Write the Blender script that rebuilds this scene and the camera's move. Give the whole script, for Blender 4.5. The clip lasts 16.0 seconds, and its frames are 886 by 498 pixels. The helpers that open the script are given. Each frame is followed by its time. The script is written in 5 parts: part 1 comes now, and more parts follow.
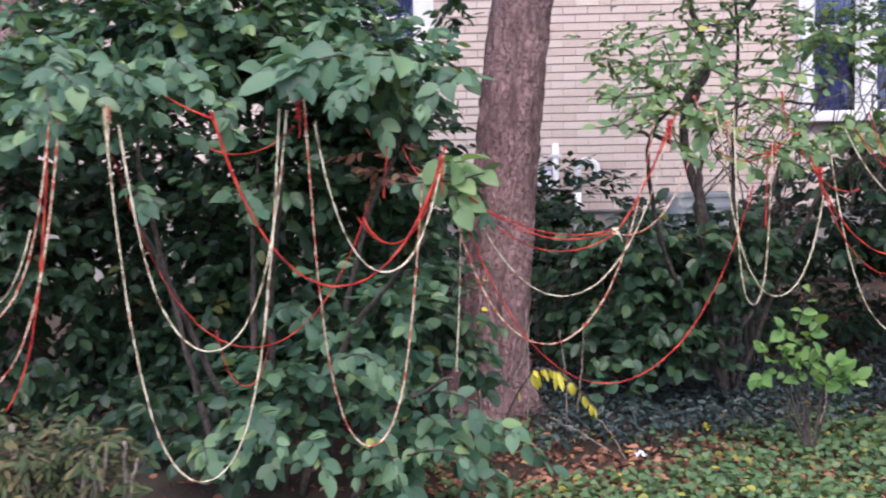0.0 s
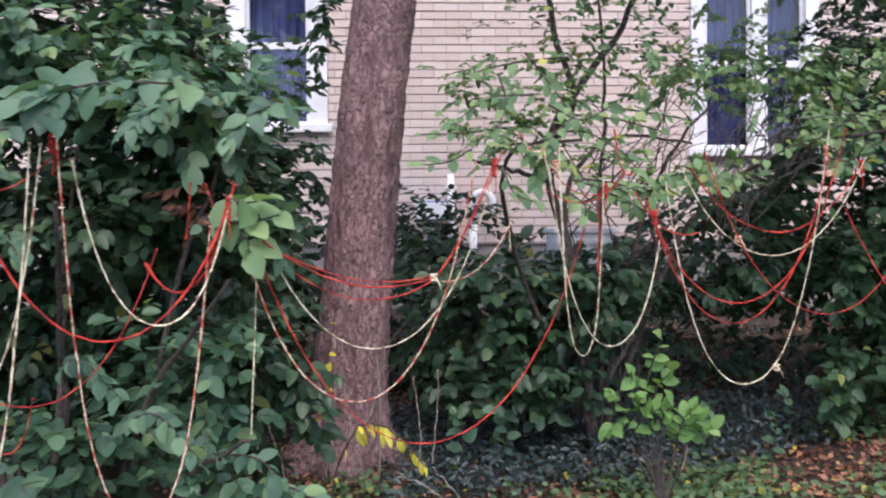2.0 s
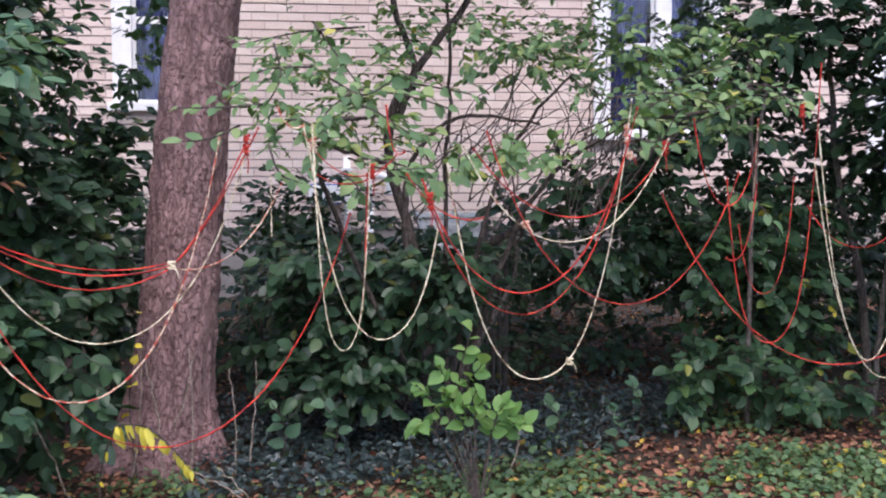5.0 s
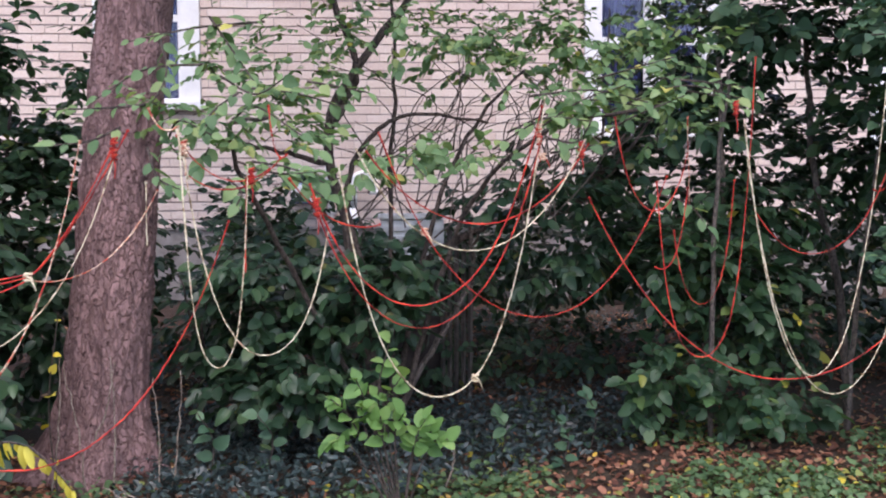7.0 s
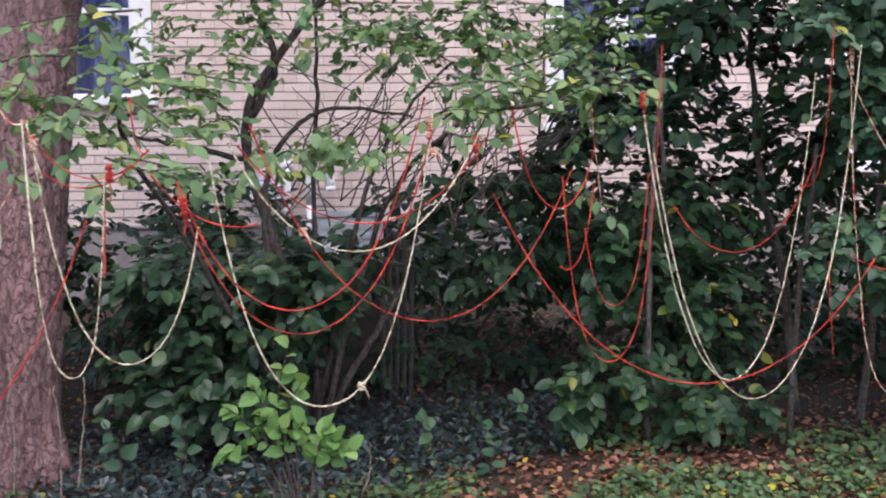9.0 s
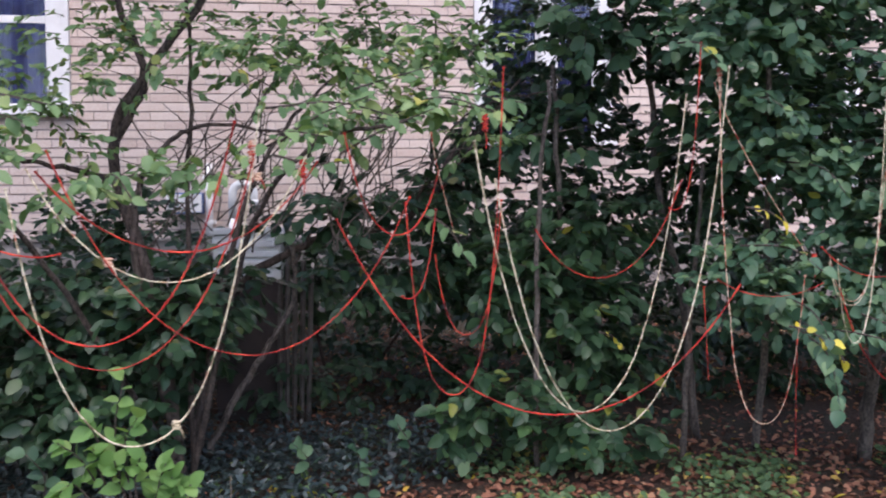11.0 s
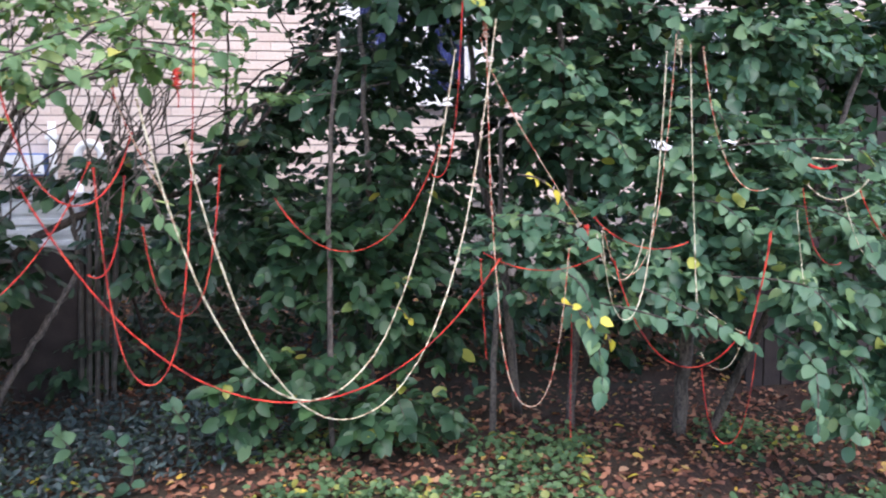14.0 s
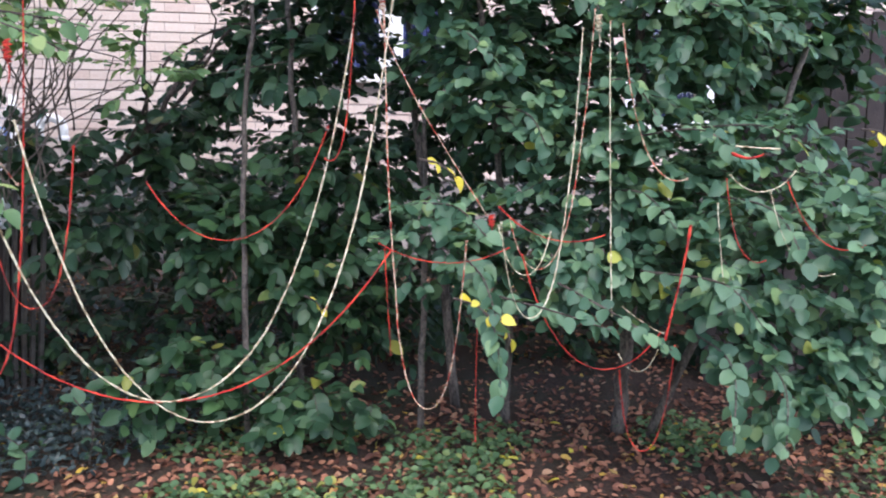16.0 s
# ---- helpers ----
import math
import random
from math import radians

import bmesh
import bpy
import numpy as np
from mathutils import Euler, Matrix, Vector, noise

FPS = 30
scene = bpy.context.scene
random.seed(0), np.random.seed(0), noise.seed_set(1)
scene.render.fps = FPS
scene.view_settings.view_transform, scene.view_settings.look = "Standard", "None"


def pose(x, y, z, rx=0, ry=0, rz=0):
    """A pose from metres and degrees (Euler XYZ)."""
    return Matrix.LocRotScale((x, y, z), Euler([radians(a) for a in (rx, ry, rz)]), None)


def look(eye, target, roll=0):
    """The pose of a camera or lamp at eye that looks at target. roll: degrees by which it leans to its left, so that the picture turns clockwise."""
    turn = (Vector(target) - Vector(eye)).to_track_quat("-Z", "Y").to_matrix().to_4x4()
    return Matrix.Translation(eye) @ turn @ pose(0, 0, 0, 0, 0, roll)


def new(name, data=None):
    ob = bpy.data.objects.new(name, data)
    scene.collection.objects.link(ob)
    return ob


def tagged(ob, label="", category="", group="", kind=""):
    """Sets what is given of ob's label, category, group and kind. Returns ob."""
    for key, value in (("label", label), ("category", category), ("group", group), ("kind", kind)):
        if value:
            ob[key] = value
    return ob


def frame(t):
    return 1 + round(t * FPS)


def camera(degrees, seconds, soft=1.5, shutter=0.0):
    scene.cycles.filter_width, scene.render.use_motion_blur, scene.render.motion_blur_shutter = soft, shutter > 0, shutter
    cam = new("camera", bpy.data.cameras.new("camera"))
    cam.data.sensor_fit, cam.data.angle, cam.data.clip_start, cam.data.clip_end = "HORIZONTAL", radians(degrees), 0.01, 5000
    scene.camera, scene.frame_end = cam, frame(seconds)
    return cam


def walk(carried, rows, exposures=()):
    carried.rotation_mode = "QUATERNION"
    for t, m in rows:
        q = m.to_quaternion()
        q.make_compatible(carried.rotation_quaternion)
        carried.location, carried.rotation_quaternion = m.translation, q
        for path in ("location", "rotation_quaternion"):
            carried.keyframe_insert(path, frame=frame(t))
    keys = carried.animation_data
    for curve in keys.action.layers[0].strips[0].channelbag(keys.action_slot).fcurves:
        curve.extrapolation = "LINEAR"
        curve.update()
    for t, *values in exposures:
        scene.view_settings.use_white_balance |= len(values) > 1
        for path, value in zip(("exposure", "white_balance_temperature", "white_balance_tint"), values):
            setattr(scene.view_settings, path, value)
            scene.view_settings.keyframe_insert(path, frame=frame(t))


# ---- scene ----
cam = camera(54.4, 16.0, 2.0, 0.5)
PATH = [
    (0, (0.055, -0.041, 1.524), (-0.002, 1.955, 1.415), -1.0),
    (0.5, (0.19, 0.069, 1.514), (0.184, 2.066, 1.401), -1.4),
    (1, (0.312, 0.175, 1.542), (0.363, 2.173, 1.457), 0.1),
    (1.5, (0.453, 0.241, 1.576), (0.533, 2.239, 1.546), 1.1),
    (2, (0.579, 0.28, 1.587), (0.68, 2.277, 1.537), -0.6),
    (2.5, (0.738, 0.321, 1.585), (0.849, 2.317, 1.516), -1.9),
    (3, (0.883, 0.32, 1.585), (0.974, 2.317, 1.514), -1.0),
    (3.5, (1.065, 0.331, 1.603), (1.184, 2.325, 1.505), -0.0),
    (4, (1.175, 0.37, 1.595), (1.335, 2.36, 1.474), -0.1),
    (4.5, (1.306, 0.436, 1.594), (1.486, 2.424, 1.475), -0.6),
    (5, (1.422, 0.523, 1.577), (1.617, 2.512, 1.49), -0.3),
    (7.5, (2.111, 0.733, 1.634), (2.215, 2.728, 1.536), 0.0),
    (8, (2.217, 0.754, 1.646), (2.303, 2.749, 1.54), 0.4),
    (8.5, (2.328, 0.821, 1.628), (2.45, 2.813, 1.501), -0.4),
    (9, (2.427, 0.888, 1.621), (2.574, 2.88, 1.516), -0.6),
    (11.3, (3.099, 1.015, 1.7), (3.323, 2.999, 1.612), -0.4),
    (11.5, (3.168, 1.025, 1.701), (3.398, 3.009, 1.59), -0.3),
    (12, (3.331, 1.054, 1.695), (3.562, 3.035, 1.539), 0.7),
    (12.5, (3.462, 1.088, 1.684), (3.707, 3.064, 1.49), 1.3),
    (13, (3.629, 1.157, 1.67), (3.891, 3.132, 1.488), 1.0),
    (13.5, (3.789, 1.207, 1.687), (4.107, 3.175, 1.522), 0.9),
    (14, (3.934, 1.253, 1.715), (4.286, 3.214, 1.536), -0.2),
    (14.5, (4.083, 1.314, 1.736), (4.422, 3.277, 1.561), -1.5),
    (15, (4.223, 1.363, 1.733), (4.542, 3.328, 1.541), -1.4),
    (15.5, (4.375, 1.419, 1.747), (4.681, 3.384, 1.535), -0.5),
    (16, (4.504, 1.446, 1.745), (4.82, 3.407, 1.515), 0.6),
]
walk(cam, [(t, look(eye, target, roll)) for t, eye, target, roll in PATH],
     exposures=[(0, 1.51, 6650, 20.8), (2.5, 1.39, 6650, 19), (5, 1.39, 6600, 20.5), (9, 1.34, 6720, 20.8), (11.5, 1.26, 6600, 20.5), (12, 1.50, 6620, 21), (12.5, 1.90, 6650, 22), (13, 1.91, 6600, 21), (14, 1.84, 6450, 17), (16, 1.78, 6450, 16)])

# ---- light ----
world = bpy.data.worlds.new("overcast_sky")
scene.world = world
world.use_nodes = True
wn = world.node_tree.nodes
sky = wn.new("ShaderNodeTexSky")
sky.sky_type = "NISHITA"
sky.sun_disc = False
sky.sun_elevation, sky.sun_rotation = radians(60), radians(160)
sky.dust_density = 1.5
wn["Background"].inputs["Strength"].default_value = 0.15
world.node_tree.links.new(sky.outputs["Color"], wn["Background"].inputs["Color"])
sun_data = bpy.data.lights.new("sun", "SUN")
sun_data.energy, sun_data.angle, sun_data.color = 1.25, radians(50), (1.0, 0.97, 0.95)
sun = new("sun", sun_data)
sun.matrix_world = look((3, -2, 9), (3.6, 3, 0))


# ---- materials ----
def material(name):
    m = bpy.data.materials.new(name)
    m.use_nodes = True
    nt = m.node_tree
    return m, nt, nt.nodes["Principled BSDF"]


def ramp_of(nt, stops, source):
    r = nt.nodes.new("ShaderNodeValToRGB")
    while len(r.color_ramp.elements) < len(stops):
        r.color_ramp.elements.new(0.5)
    for e, (p, c) in zip(r.color_ramp.elements, stops):
        e.position, e.color = p, (*c, 1)
    nt.links.new(source, r.inputs["Fac"])
    return r.outputs["Color"]


def noise_of(nt, scale, detail=4.0, stretch=None, rough=0.6):
    tex = nt.nodes.new("ShaderNodeTexNoise")
    tex.inputs["Scale"].default_value, tex.inputs["Detail"].default_value = scale, detail
    tex.inputs["Roughness"].default_value = rough
    co = nt.nodes.new("ShaderNodeTexCoord")
    if stretch:
        mp = nt.nodes.new("ShaderNodeMapping")
        mp.inputs["Scale"].default_value = stretch
        nt.links.new(co.outputs["Object"], mp.inputs["Vector"])
        nt.links.new(mp.outputs["Vector"], tex.inputs["Vector"])
    else:
        nt.links.new(co.outputs["Object"], tex.inputs["Vector"])
    return tex.outputs["Fac"]


def mix_of(nt, a, b, fac, blend="MIX"):
    x = nt.nodes.new("ShaderNodeMix")
    x.data_type, x.blend_type = "RGBA", blend
    for sock, v in ((x.inputs[6], a), (x.inputs[7], b), (x.inputs[0], fac)):
        if isinstance(v, (int, float)):
            sock.default_value = v
        elif isinstance(v, tuple):
            sock.default_value = (*v, 1)
        else:
            nt.links.new(v, sock)
    return x.outputs[2]


def bump_on(nt, bsdf, height, strength, distance):
    b = nt.nodes.new("ShaderNodeBump")
    b.inputs["Strength"].default_value, b.inputs["Distance"].default_value = strength, distance
    nt.links.new(height, b.inputs["Height"])
    nt.links.new(b.outputs["Normal"], bsdf.inputs["Normal"])


def leaf_material(name, stops, rough=0.44, through_light=0.34, single=False):
    """Leaf blade: colour differs from leaf to leaf, fine veins and blotches, some light passes through."""
    m, nt, bsdf = material(name)
    if single:
        rnd = nt.nodes.new("ShaderNodeObjectInfo").outputs["Random"]
    else:
        rnd = nt.nodes.new("ShaderNodeNewGeometry").outputs["Random Per Island"]
    col = ramp_of(nt, stops, rnd)
    col = mix_of(nt, col, (0.55, 0.6, 0.5), ramp_of(nt, [(0.35, (0.35, 0.35, 0.35)), (0.7, (0.65, 0.65, 0.65))], noise_of(nt, 60)), "OVERLAY")
    nt.links.new(col, bsdf.inputs["Base Color"])
    bsdf.inputs["Roughness"].default_value = rough
    bsdf.inputs["Specular IOR Level"].default_value = 0.42
    bump_on(nt, bsdf, noise_of(nt, 90, 3), 0.35, 0.004)
    tr = nt.nodes.new("ShaderNodeBsdfTranslucent")
    nt.links.new(mix_of(nt, col, (1.0, 1.0, 0.5), 0.9, "MULTIPLY"), tr.inputs["Color"])
    ms = nt.nodes.new("ShaderNodeMixShader")
    ms.inputs[0].default_value = through_light
    nt.links.new(bsdf.outputs[0], ms.inputs[1])
    nt.links.new(tr.outputs[0], ms.inputs[2])
    nt.links.new(ms.outputs[0], nt.nodes["Material Output"].inputs["Surface"])
    return m


DEEP = [(0.0, (0.0272, 0.0646, 0.0374)), (0.4, (0.0408, 0.0909, 0.0493)), (0.8, (0.0595, 0.1173, 0.0595)), (0.97, (0.0765, 0.153, 0.0638)), (1.0, (0.34, 0.306, 0.051))]
SOFT = [(0.0, (0.036, 0.086, 0.056)), (0.3, (0.06, 0.13, 0.085)), (0.6, (0.09, 0.17, 0.106)), (0.92, (0.14, 0.235, 0.138)), (0.994, (0.19, 0.28, 0.12)), (1.0, (0.42, 0.4, 0.08))]
LIGHT = [(0.0, (0.085, 0.165, 0.08)), (0.5, (0.15, 0.25, 0.12)), (0.85, (0.23, 0.335, 0.16)), (0.985, (0.3, 0.36, 0.15)), (1.0, (0.55, 0.48, 0.12))]
# leaf green darkened to carry the shade inside and behind the shrubs
SHADE_DARK = [(0.0, (0.018, 0.043, 0.026)), (0.6, (0.03, 0.068, 0.037)), (0.97, (0.052, 0.1, 0.046)), (1.0, (0.14, 0.14, 0.045))]
BRIGHT = [(0.0, (0.1275, 0.255, 0.085)), (0.6, (0.187, 0.34, 0.1105)), (1.0, (0.255, 0.391, 0.136))]
VINCA = [(0.0, (0.0198, 0.0324, 0.036)), (0.6, (0.0342, 0.0522, 0.0576)), (1.0, (0.063, 0.09, 0.0945))]
COVER = [(0.0, (0.06, 0.115, 0.06)), (0.5, (0.105, 0.185, 0.09)), (0.93, (0.165, 0.245, 0.12)), (1.0, (0.4, 0.34, 0.06))]
LITTER = [(0.0, (0.08, 0.03, 0.022)), (0.35, (0.2, 0.08, 0.055)), (0.65, (0.35, 0.15, 0.1)), (0.85, (0.42, 0.18, 0.115)), (0.95, (0.4, 0.24, 0.16)), (1.0, (0.55, 0.33, 0.05))]
m_deep, m_soft = leaf_material("leaf_deep_green", DEEP), leaf_material("leaf_soft_green", SOFT)
m_light, m_shade_dark = leaf_material("leaf_light_green", LIGHT, 0.5, 0.4), leaf_material("leaf_shade_dark_green", SHADE_DARK, 0.4, 0.2)
m_bright = leaf_material("leaf_bright_green", BRIGHT, 0.5, 0.4, True)
m_single = leaf_material("leaf_single", SOFT, 0.42, 0.3, True)
m_single_light = leaf_material("leaf_single_light", LIGHT, 0.5, 0.4, True)
m_vinca, m_cover = leaf_material("leaf_periwinkle", VINCA, 0.28, 0.1), leaf_material("leaf_ground_cover", COVER, 0.5, 0.35)
m_litter = leaf_material("leaf_fallen", LITTER, 0.75, 0.12)
m_yellow = leaf_material("leaf_yellow", [(0.0, (0.66, 0.5, 0.05)), (1.0, (0.8, 0.7, 0.14))], 0.6, 0.35, True)
m_conifer = leaf_material("needle_spray", [(0.0, (0.03, 0.05, 0.022)), (0.6, (0.065, 0.085, 0.035)), (1.0, (0.16, 0.12, 0.06))], 0.75, 0.25)


def bark_material(name, dark, pale, scale, depth):
    """Flaky bark: short ragged plates with soft furrows between them."""
    m, nt, bsdf = material(name)
    flake = noise_of(nt, scale * 1.5, 7, (1.0, 1.0, 0.6), 0.72)
    furrow = noise_of(nt, scale * 0.55, 5, (1.0, 1.0, 0.2), 0.65)
    chip = noise_of(nt, scale * 5, 4, (1.0, 1.0, 0.8), 0.7)
    mid = tuple(0.45 * a + 0.55 * b for a, b in zip(dark, pale))
    tone = ramp_of(nt, [(0.39, dark), (0.46, mid), (0.55, pale), (0.66, tuple(min(1.0, 1.18 * c) for c in pale))], flake)
    col = mix_of(nt, tuple(0.75 * c for c in dark), tone, ramp_of(nt, [(0.4, (0.3, 0.3, 0.3)), (0.5, (1, 1, 1))], furrow))
    col = mix_of(nt, col, chip, 0.4, "OVERLAY")
    col = mix_of(nt, col, noise_of(nt, 2.5, 4), 0.3, "OVERLAY")
    nt.links.new(col, bsdf.inputs["Base Color"])
    bsdf.inputs["Roughness"].default_value = 0.92
    add = nt.nodes.new("ShaderNodeMath")
    add.operation = "MULTIPLY_ADD"
    add.inputs[1].default_value = 1.4
    nt.links.new(flake, add.inputs[0])
    nt.links.new(furrow, add.inputs[2])
    bump_on(nt, bsdf, add.outputs[0], 1.0, depth * 2.2)
    return m


def plated_bark(name, dark, pale, scale, depth):
    """Old scaly bark: small ragged scales with thin dark lips under them, here and there a deeper furrow."""
    m, nt, bsdf = material(name)
    co = nt.nodes.new("ShaderNodeTexCoord")
    mp = nt.nodes.new("ShaderNodeMapping")
    mp.inputs["Scale"].default_value = (1.0, 1.0, 0.5)
    nt.links.new(co.outputs["Object"], mp.inputs["Vector"])
    warp = nt.nodes.new("ShaderNodeTexNoise")
    warp.inputs["Scale"].default_value, warp.inputs["Detail"].default_value = 14.0, 5.0
    nt.links.new(mp.outputs["Vector"], warp.inputs["Vector"])
    shift = nt.nodes.new("ShaderNodeVectorMath")
    shift.operation = "MULTIPLY_ADD"
    shift.inputs[1].default_value = (0.13, 0.13, 0.13)
    nt.links.new(warp.outputs["Color"], shift.inputs[0])
    nt.links.new(mp.outputs["Vector"], shift.inputs[2])
    crack = nt.nodes.new("ShaderNodeTexVoronoi")
    crack.feature = "DISTANCE_TO_EDGE"
    cell = nt.nodes.new("ShaderNodeTexVoronoi")
    for v in (crack, cell):
        v.inputs["Scale"].default_value = scale
        nt.links.new(shift.outputs[0], v.inputs["Vector"])
    flake = noise_of(nt, scale * 1.6, 6, (1.0, 1.0, 0.6), 0.7)
    pit = noise_of(nt, scale * 1.1, 4, (1.0, 1.0, 1.5), 0.6)
    furrow = noise_of(nt, scale * 0.42, 5, (1.0, 1.0, 0.16), 0.6)
    tone = ramp_of(nt, [(0.32, tuple(0.5 * a + 0.5 * b for a, b in zip(dark, pale))), (0.6, pale), (0.75, tuple(1.15 * c for c in pale))], flake)
    each = nt.nodes.new("ShaderNodeSeparateColor")
    nt.links.new(cell.outputs["Color"], each.inputs[0])
    tone = mix_of(nt, tone, ramp_of(nt, [(0.0, (0.4, 0.39, 0.39)), (1.0, (0.58, 0.57, 0.57))], each.outputs[0]), 0.7, "OVERLAY")
    rim = ramp_of(nt, [(0.0, (0.45, 0.45, 0.45)), (0.1, (1, 1, 1))], crack.outputs["Distance"])
    hole = ramp_of(nt, [(0.33, (0.1, 0.1, 0.1)), (0.42, (1, 1, 1))], pit)
    deep = ramp_of(nt, [(0.34, (0.25, 0.25, 0.25)), (0.46, (1, 1, 1))], furrow)
    relief = mix_of(nt, mix_of(nt, rim, hole, 1.0, "MULTIPLY"), deep, 1.0, "MULTIPLY")
    col = mix_of(nt, dark, tone, relief)
    col = mix_of(nt, col, noise_of(nt, 2.2, 4), 0.35, "OVERLAY")
    nt.links.new(col, bsdf.inputs["Base Color"])
    bsdf.inputs["Roughness"].default_value = 0.93
    add = nt.nodes.new("ShaderNodeMath")
    add.operation = "MULTIPLY_ADD"
    add.inputs[1].default_value = 0.6
    nt.links.new(flake, add.inputs[0])
    nt.links.new(relief, add.inputs[2])
    bump_on(nt, bsdf, add.outputs[0], 1.0, depth)
    return m


m_bark = plated_bark("bark_pine", (0.09, 0.047, 0.046), (0.335, 0.208, 0.205), 26, 0.016)
m_stem = bark_material("bark_stem", (0.03, 0.022, 0.02), (0.12, 0.09, 0.078), 40, 0.006)
m_stem_pale = bark_material("bark_grey", (0.06, 0.05, 0.046), (0.19, 0.155, 0.135), 40, 0.006)
m_twig = bark_material("bark_twig", (0.16, 0.12, 0.09), (0.4, 0.33, 0.27), 60, 0.003)


def cord_material(name, stops, speed):
    """Knitted yarn: bands of colour along the cord with fluff in the relief."""
    m, nt, bsdf = material(name)
    at = nt.nodes.new("ShaderNodeAttribute")
    at.attribute_name = "along"
    tex = nt.nodes.new("ShaderNodeTexNoise")
    tex.noise_dimensions = "1D"
    tex.inputs["Scale"].default_value, tex.inputs["Detail"].default_value = speed, 1.5
    ob = nt.nodes.new("ShaderNodeObjectInfo")
    sh = nt.nodes.new("ShaderNodeMath")
    sh.operation = "MULTIPLY_ADD"
    sh.inputs[1].default_value = 40
    nt.links.new(ob.outputs["Random"], sh.inputs[0])
    nt.links.new(at.outputs["Fac"], sh.inputs[2])
    nt.links.new(sh.outputs[0], tex.inputs["W"])
    col = ramp_of(nt, stops, tex.outputs["Fac"])
    col = mix_of(nt, col, noise_of(nt, 260, 2), 0.35, "OVERLAY")
    nt.links.new(col, bsdf.inputs["Base Color"])
    bsdf.inputs["Roughness"].default_value = 0.85
    bsdf.inputs["Sheen Weight"].default_value = 0.08
    bump_on(nt, bsdf, noise_of(nt, 300, 2), 0.6, 0.003)
    return m


cord_mats = {
    "cream": cord_material("yarn_cream", [(0.3, (0.2, 0.14, 0.08)), (0.42, (0.6, 0.52, 0.35)), (0.52, (0.78, 0.71, 0.52)), (0.6, (0.4, 0.29, 0.17)), (0.68, (0.66, 0.58, 0.4)), (0.8, (0.45, 0.16, 0.1))], 14),
    "mixed": cord_material("yarn_red_and_cream", [(0.3, (0.4, 0.04, 0.025)), (0.4, (0.56, 0.1, 0.06)), (0.46, (0.56, 0.26, 0.17)), (0.52, (0.74, 0.6, 0.44)), (0.58, (0.52, 0.18, 0.11)), (0.66, (0.68, 0.57, 0.41)), (0.74, (0.3, 0.14, 0.09))], 16),
    "red": cord_material("yarn_red", [(0.3, (0.2, 0.008, 0.008)), (0.5, (0.46, 0.02, 0.012)), (0.68, (0.64, 0.06, 0.028))], 9),
}


def plain(name, low, high, scale, rough=0.7, bump=0.3, dist=0.004, metal=0.0):
    m, nt, bsdf = material(name)
    n = noise_of(nt, scale, 5)
    nt.links.new(ramp_of(nt, [(0.3, low), (0.7, high)], n), bsdf.inputs["Base Color"])
    bsdf.inputs["Roughness"].default_value, bsdf.inputs["Metallic"].default_value = rough, metal
    bump_on(nt, bsdf, noise_of(nt, scale * 8, 3), bump, dist)
    return m


def brick_material():
    m, nt, bsdf = material("brick_pale_pink")
    rnd = nt.nodes.new("ShaderNodeObjectInfo").outputs["Random"]
    isl = nt.nodes.new("ShaderNodeNewGeometry").outputs["Random Per Island"]
    add = nt.nodes.new("ShaderNodeMath")
    add.operation = "ADD"
    nt.links.new(rnd, add.inputs[0])
    nt.links.new(isl, add.inputs[1])
    fr = nt.nodes.new("ShaderNodeMath")
    fr.operation = "FRACT"
    nt.links.new(add.outputs[0], fr.inputs[0])
    col = ramp_of(nt, [(0.0, (0.63, 0.505, 0.45)), (0.5, (0.675, 0.56, 0.495)), (0.9, (0.71, 0.6, 0.54)), (1.0, (0.595, 0.47, 0.41))], fr.outputs[0])
    col = mix_of(nt, col, noise_of(nt, 35, 5), 0.3, "OVERLAY")
    nt.links.new(col, bsdf.inputs["Base Color"])
    bsdf.inputs["Roughness"].default_value = 0.9
    bump_on(nt, bsdf, noise_of(nt, 120, 4), 0.5, 0.004)
    return m


def ground_material():
    m, nt, bsdf = material("soil_and_leaf_mould")
    fine = noise_of(nt, 55, 6, None, 0.7)
    wide = noise_of(nt, 1.3, 4)
    col = ramp_of(nt, [(0.3, (0.022, 0.013, 0.01)), (0.5, (0.06, 0.032, 0.022)), (0.68, (0.12, 0.065, 0.04))], fine)
    col = mix_of(nt, col, (0.05, 0.06, 0.03), ramp_of(nt, [(0.45, (0, 0, 0)), (0.65, (0.6, 0.6, 0.6))], wide))
    nt.links.new(col, bsdf.inputs["Base Color"])
    bsdf.inputs["Roughness"].default_value = 0.95
    bump_on(nt, bsdf, fine, 1.0, 0.03)
    return m


m_brick, m_ground = brick_material(), ground_material()
m_mortar = plain("mortar_grey", (0.34, 0.28, 0.27), (0.44, 0.37, 0.35), 30, 0.95, 0.5, 0.004)
m_concrete = plain("foundation_concrete", (0.2, 0.18, 0.17), (0.34, 0.31, 0.29), 6, 0.9, 0.6, 0.006)
m_white = plain("white_paint", (0.68, 0.68, 0.68), (0.82, 0.82, 0.82), 5, 0.5, 0.1, 0.002)
m_pvc = plain("white_plastic", (0.75, 0.75, 0.74), (0.84, 0.84, 0.83), 9, 0.35, 0.05, 0.001)
m_blue = plain("blue_plastic", (0.08, 0.16, 0.4), (0.12, 0.22, 0.5), 9, 0.4, 0.05, 0.001)
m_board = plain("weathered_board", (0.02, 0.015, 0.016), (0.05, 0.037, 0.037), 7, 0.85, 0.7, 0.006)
m_grey_board = plain("grey_board", (0.05, 0.043, 0.04), (0.13, 0.115, 0.105), 9, 0.85, 0.7, 0.004)
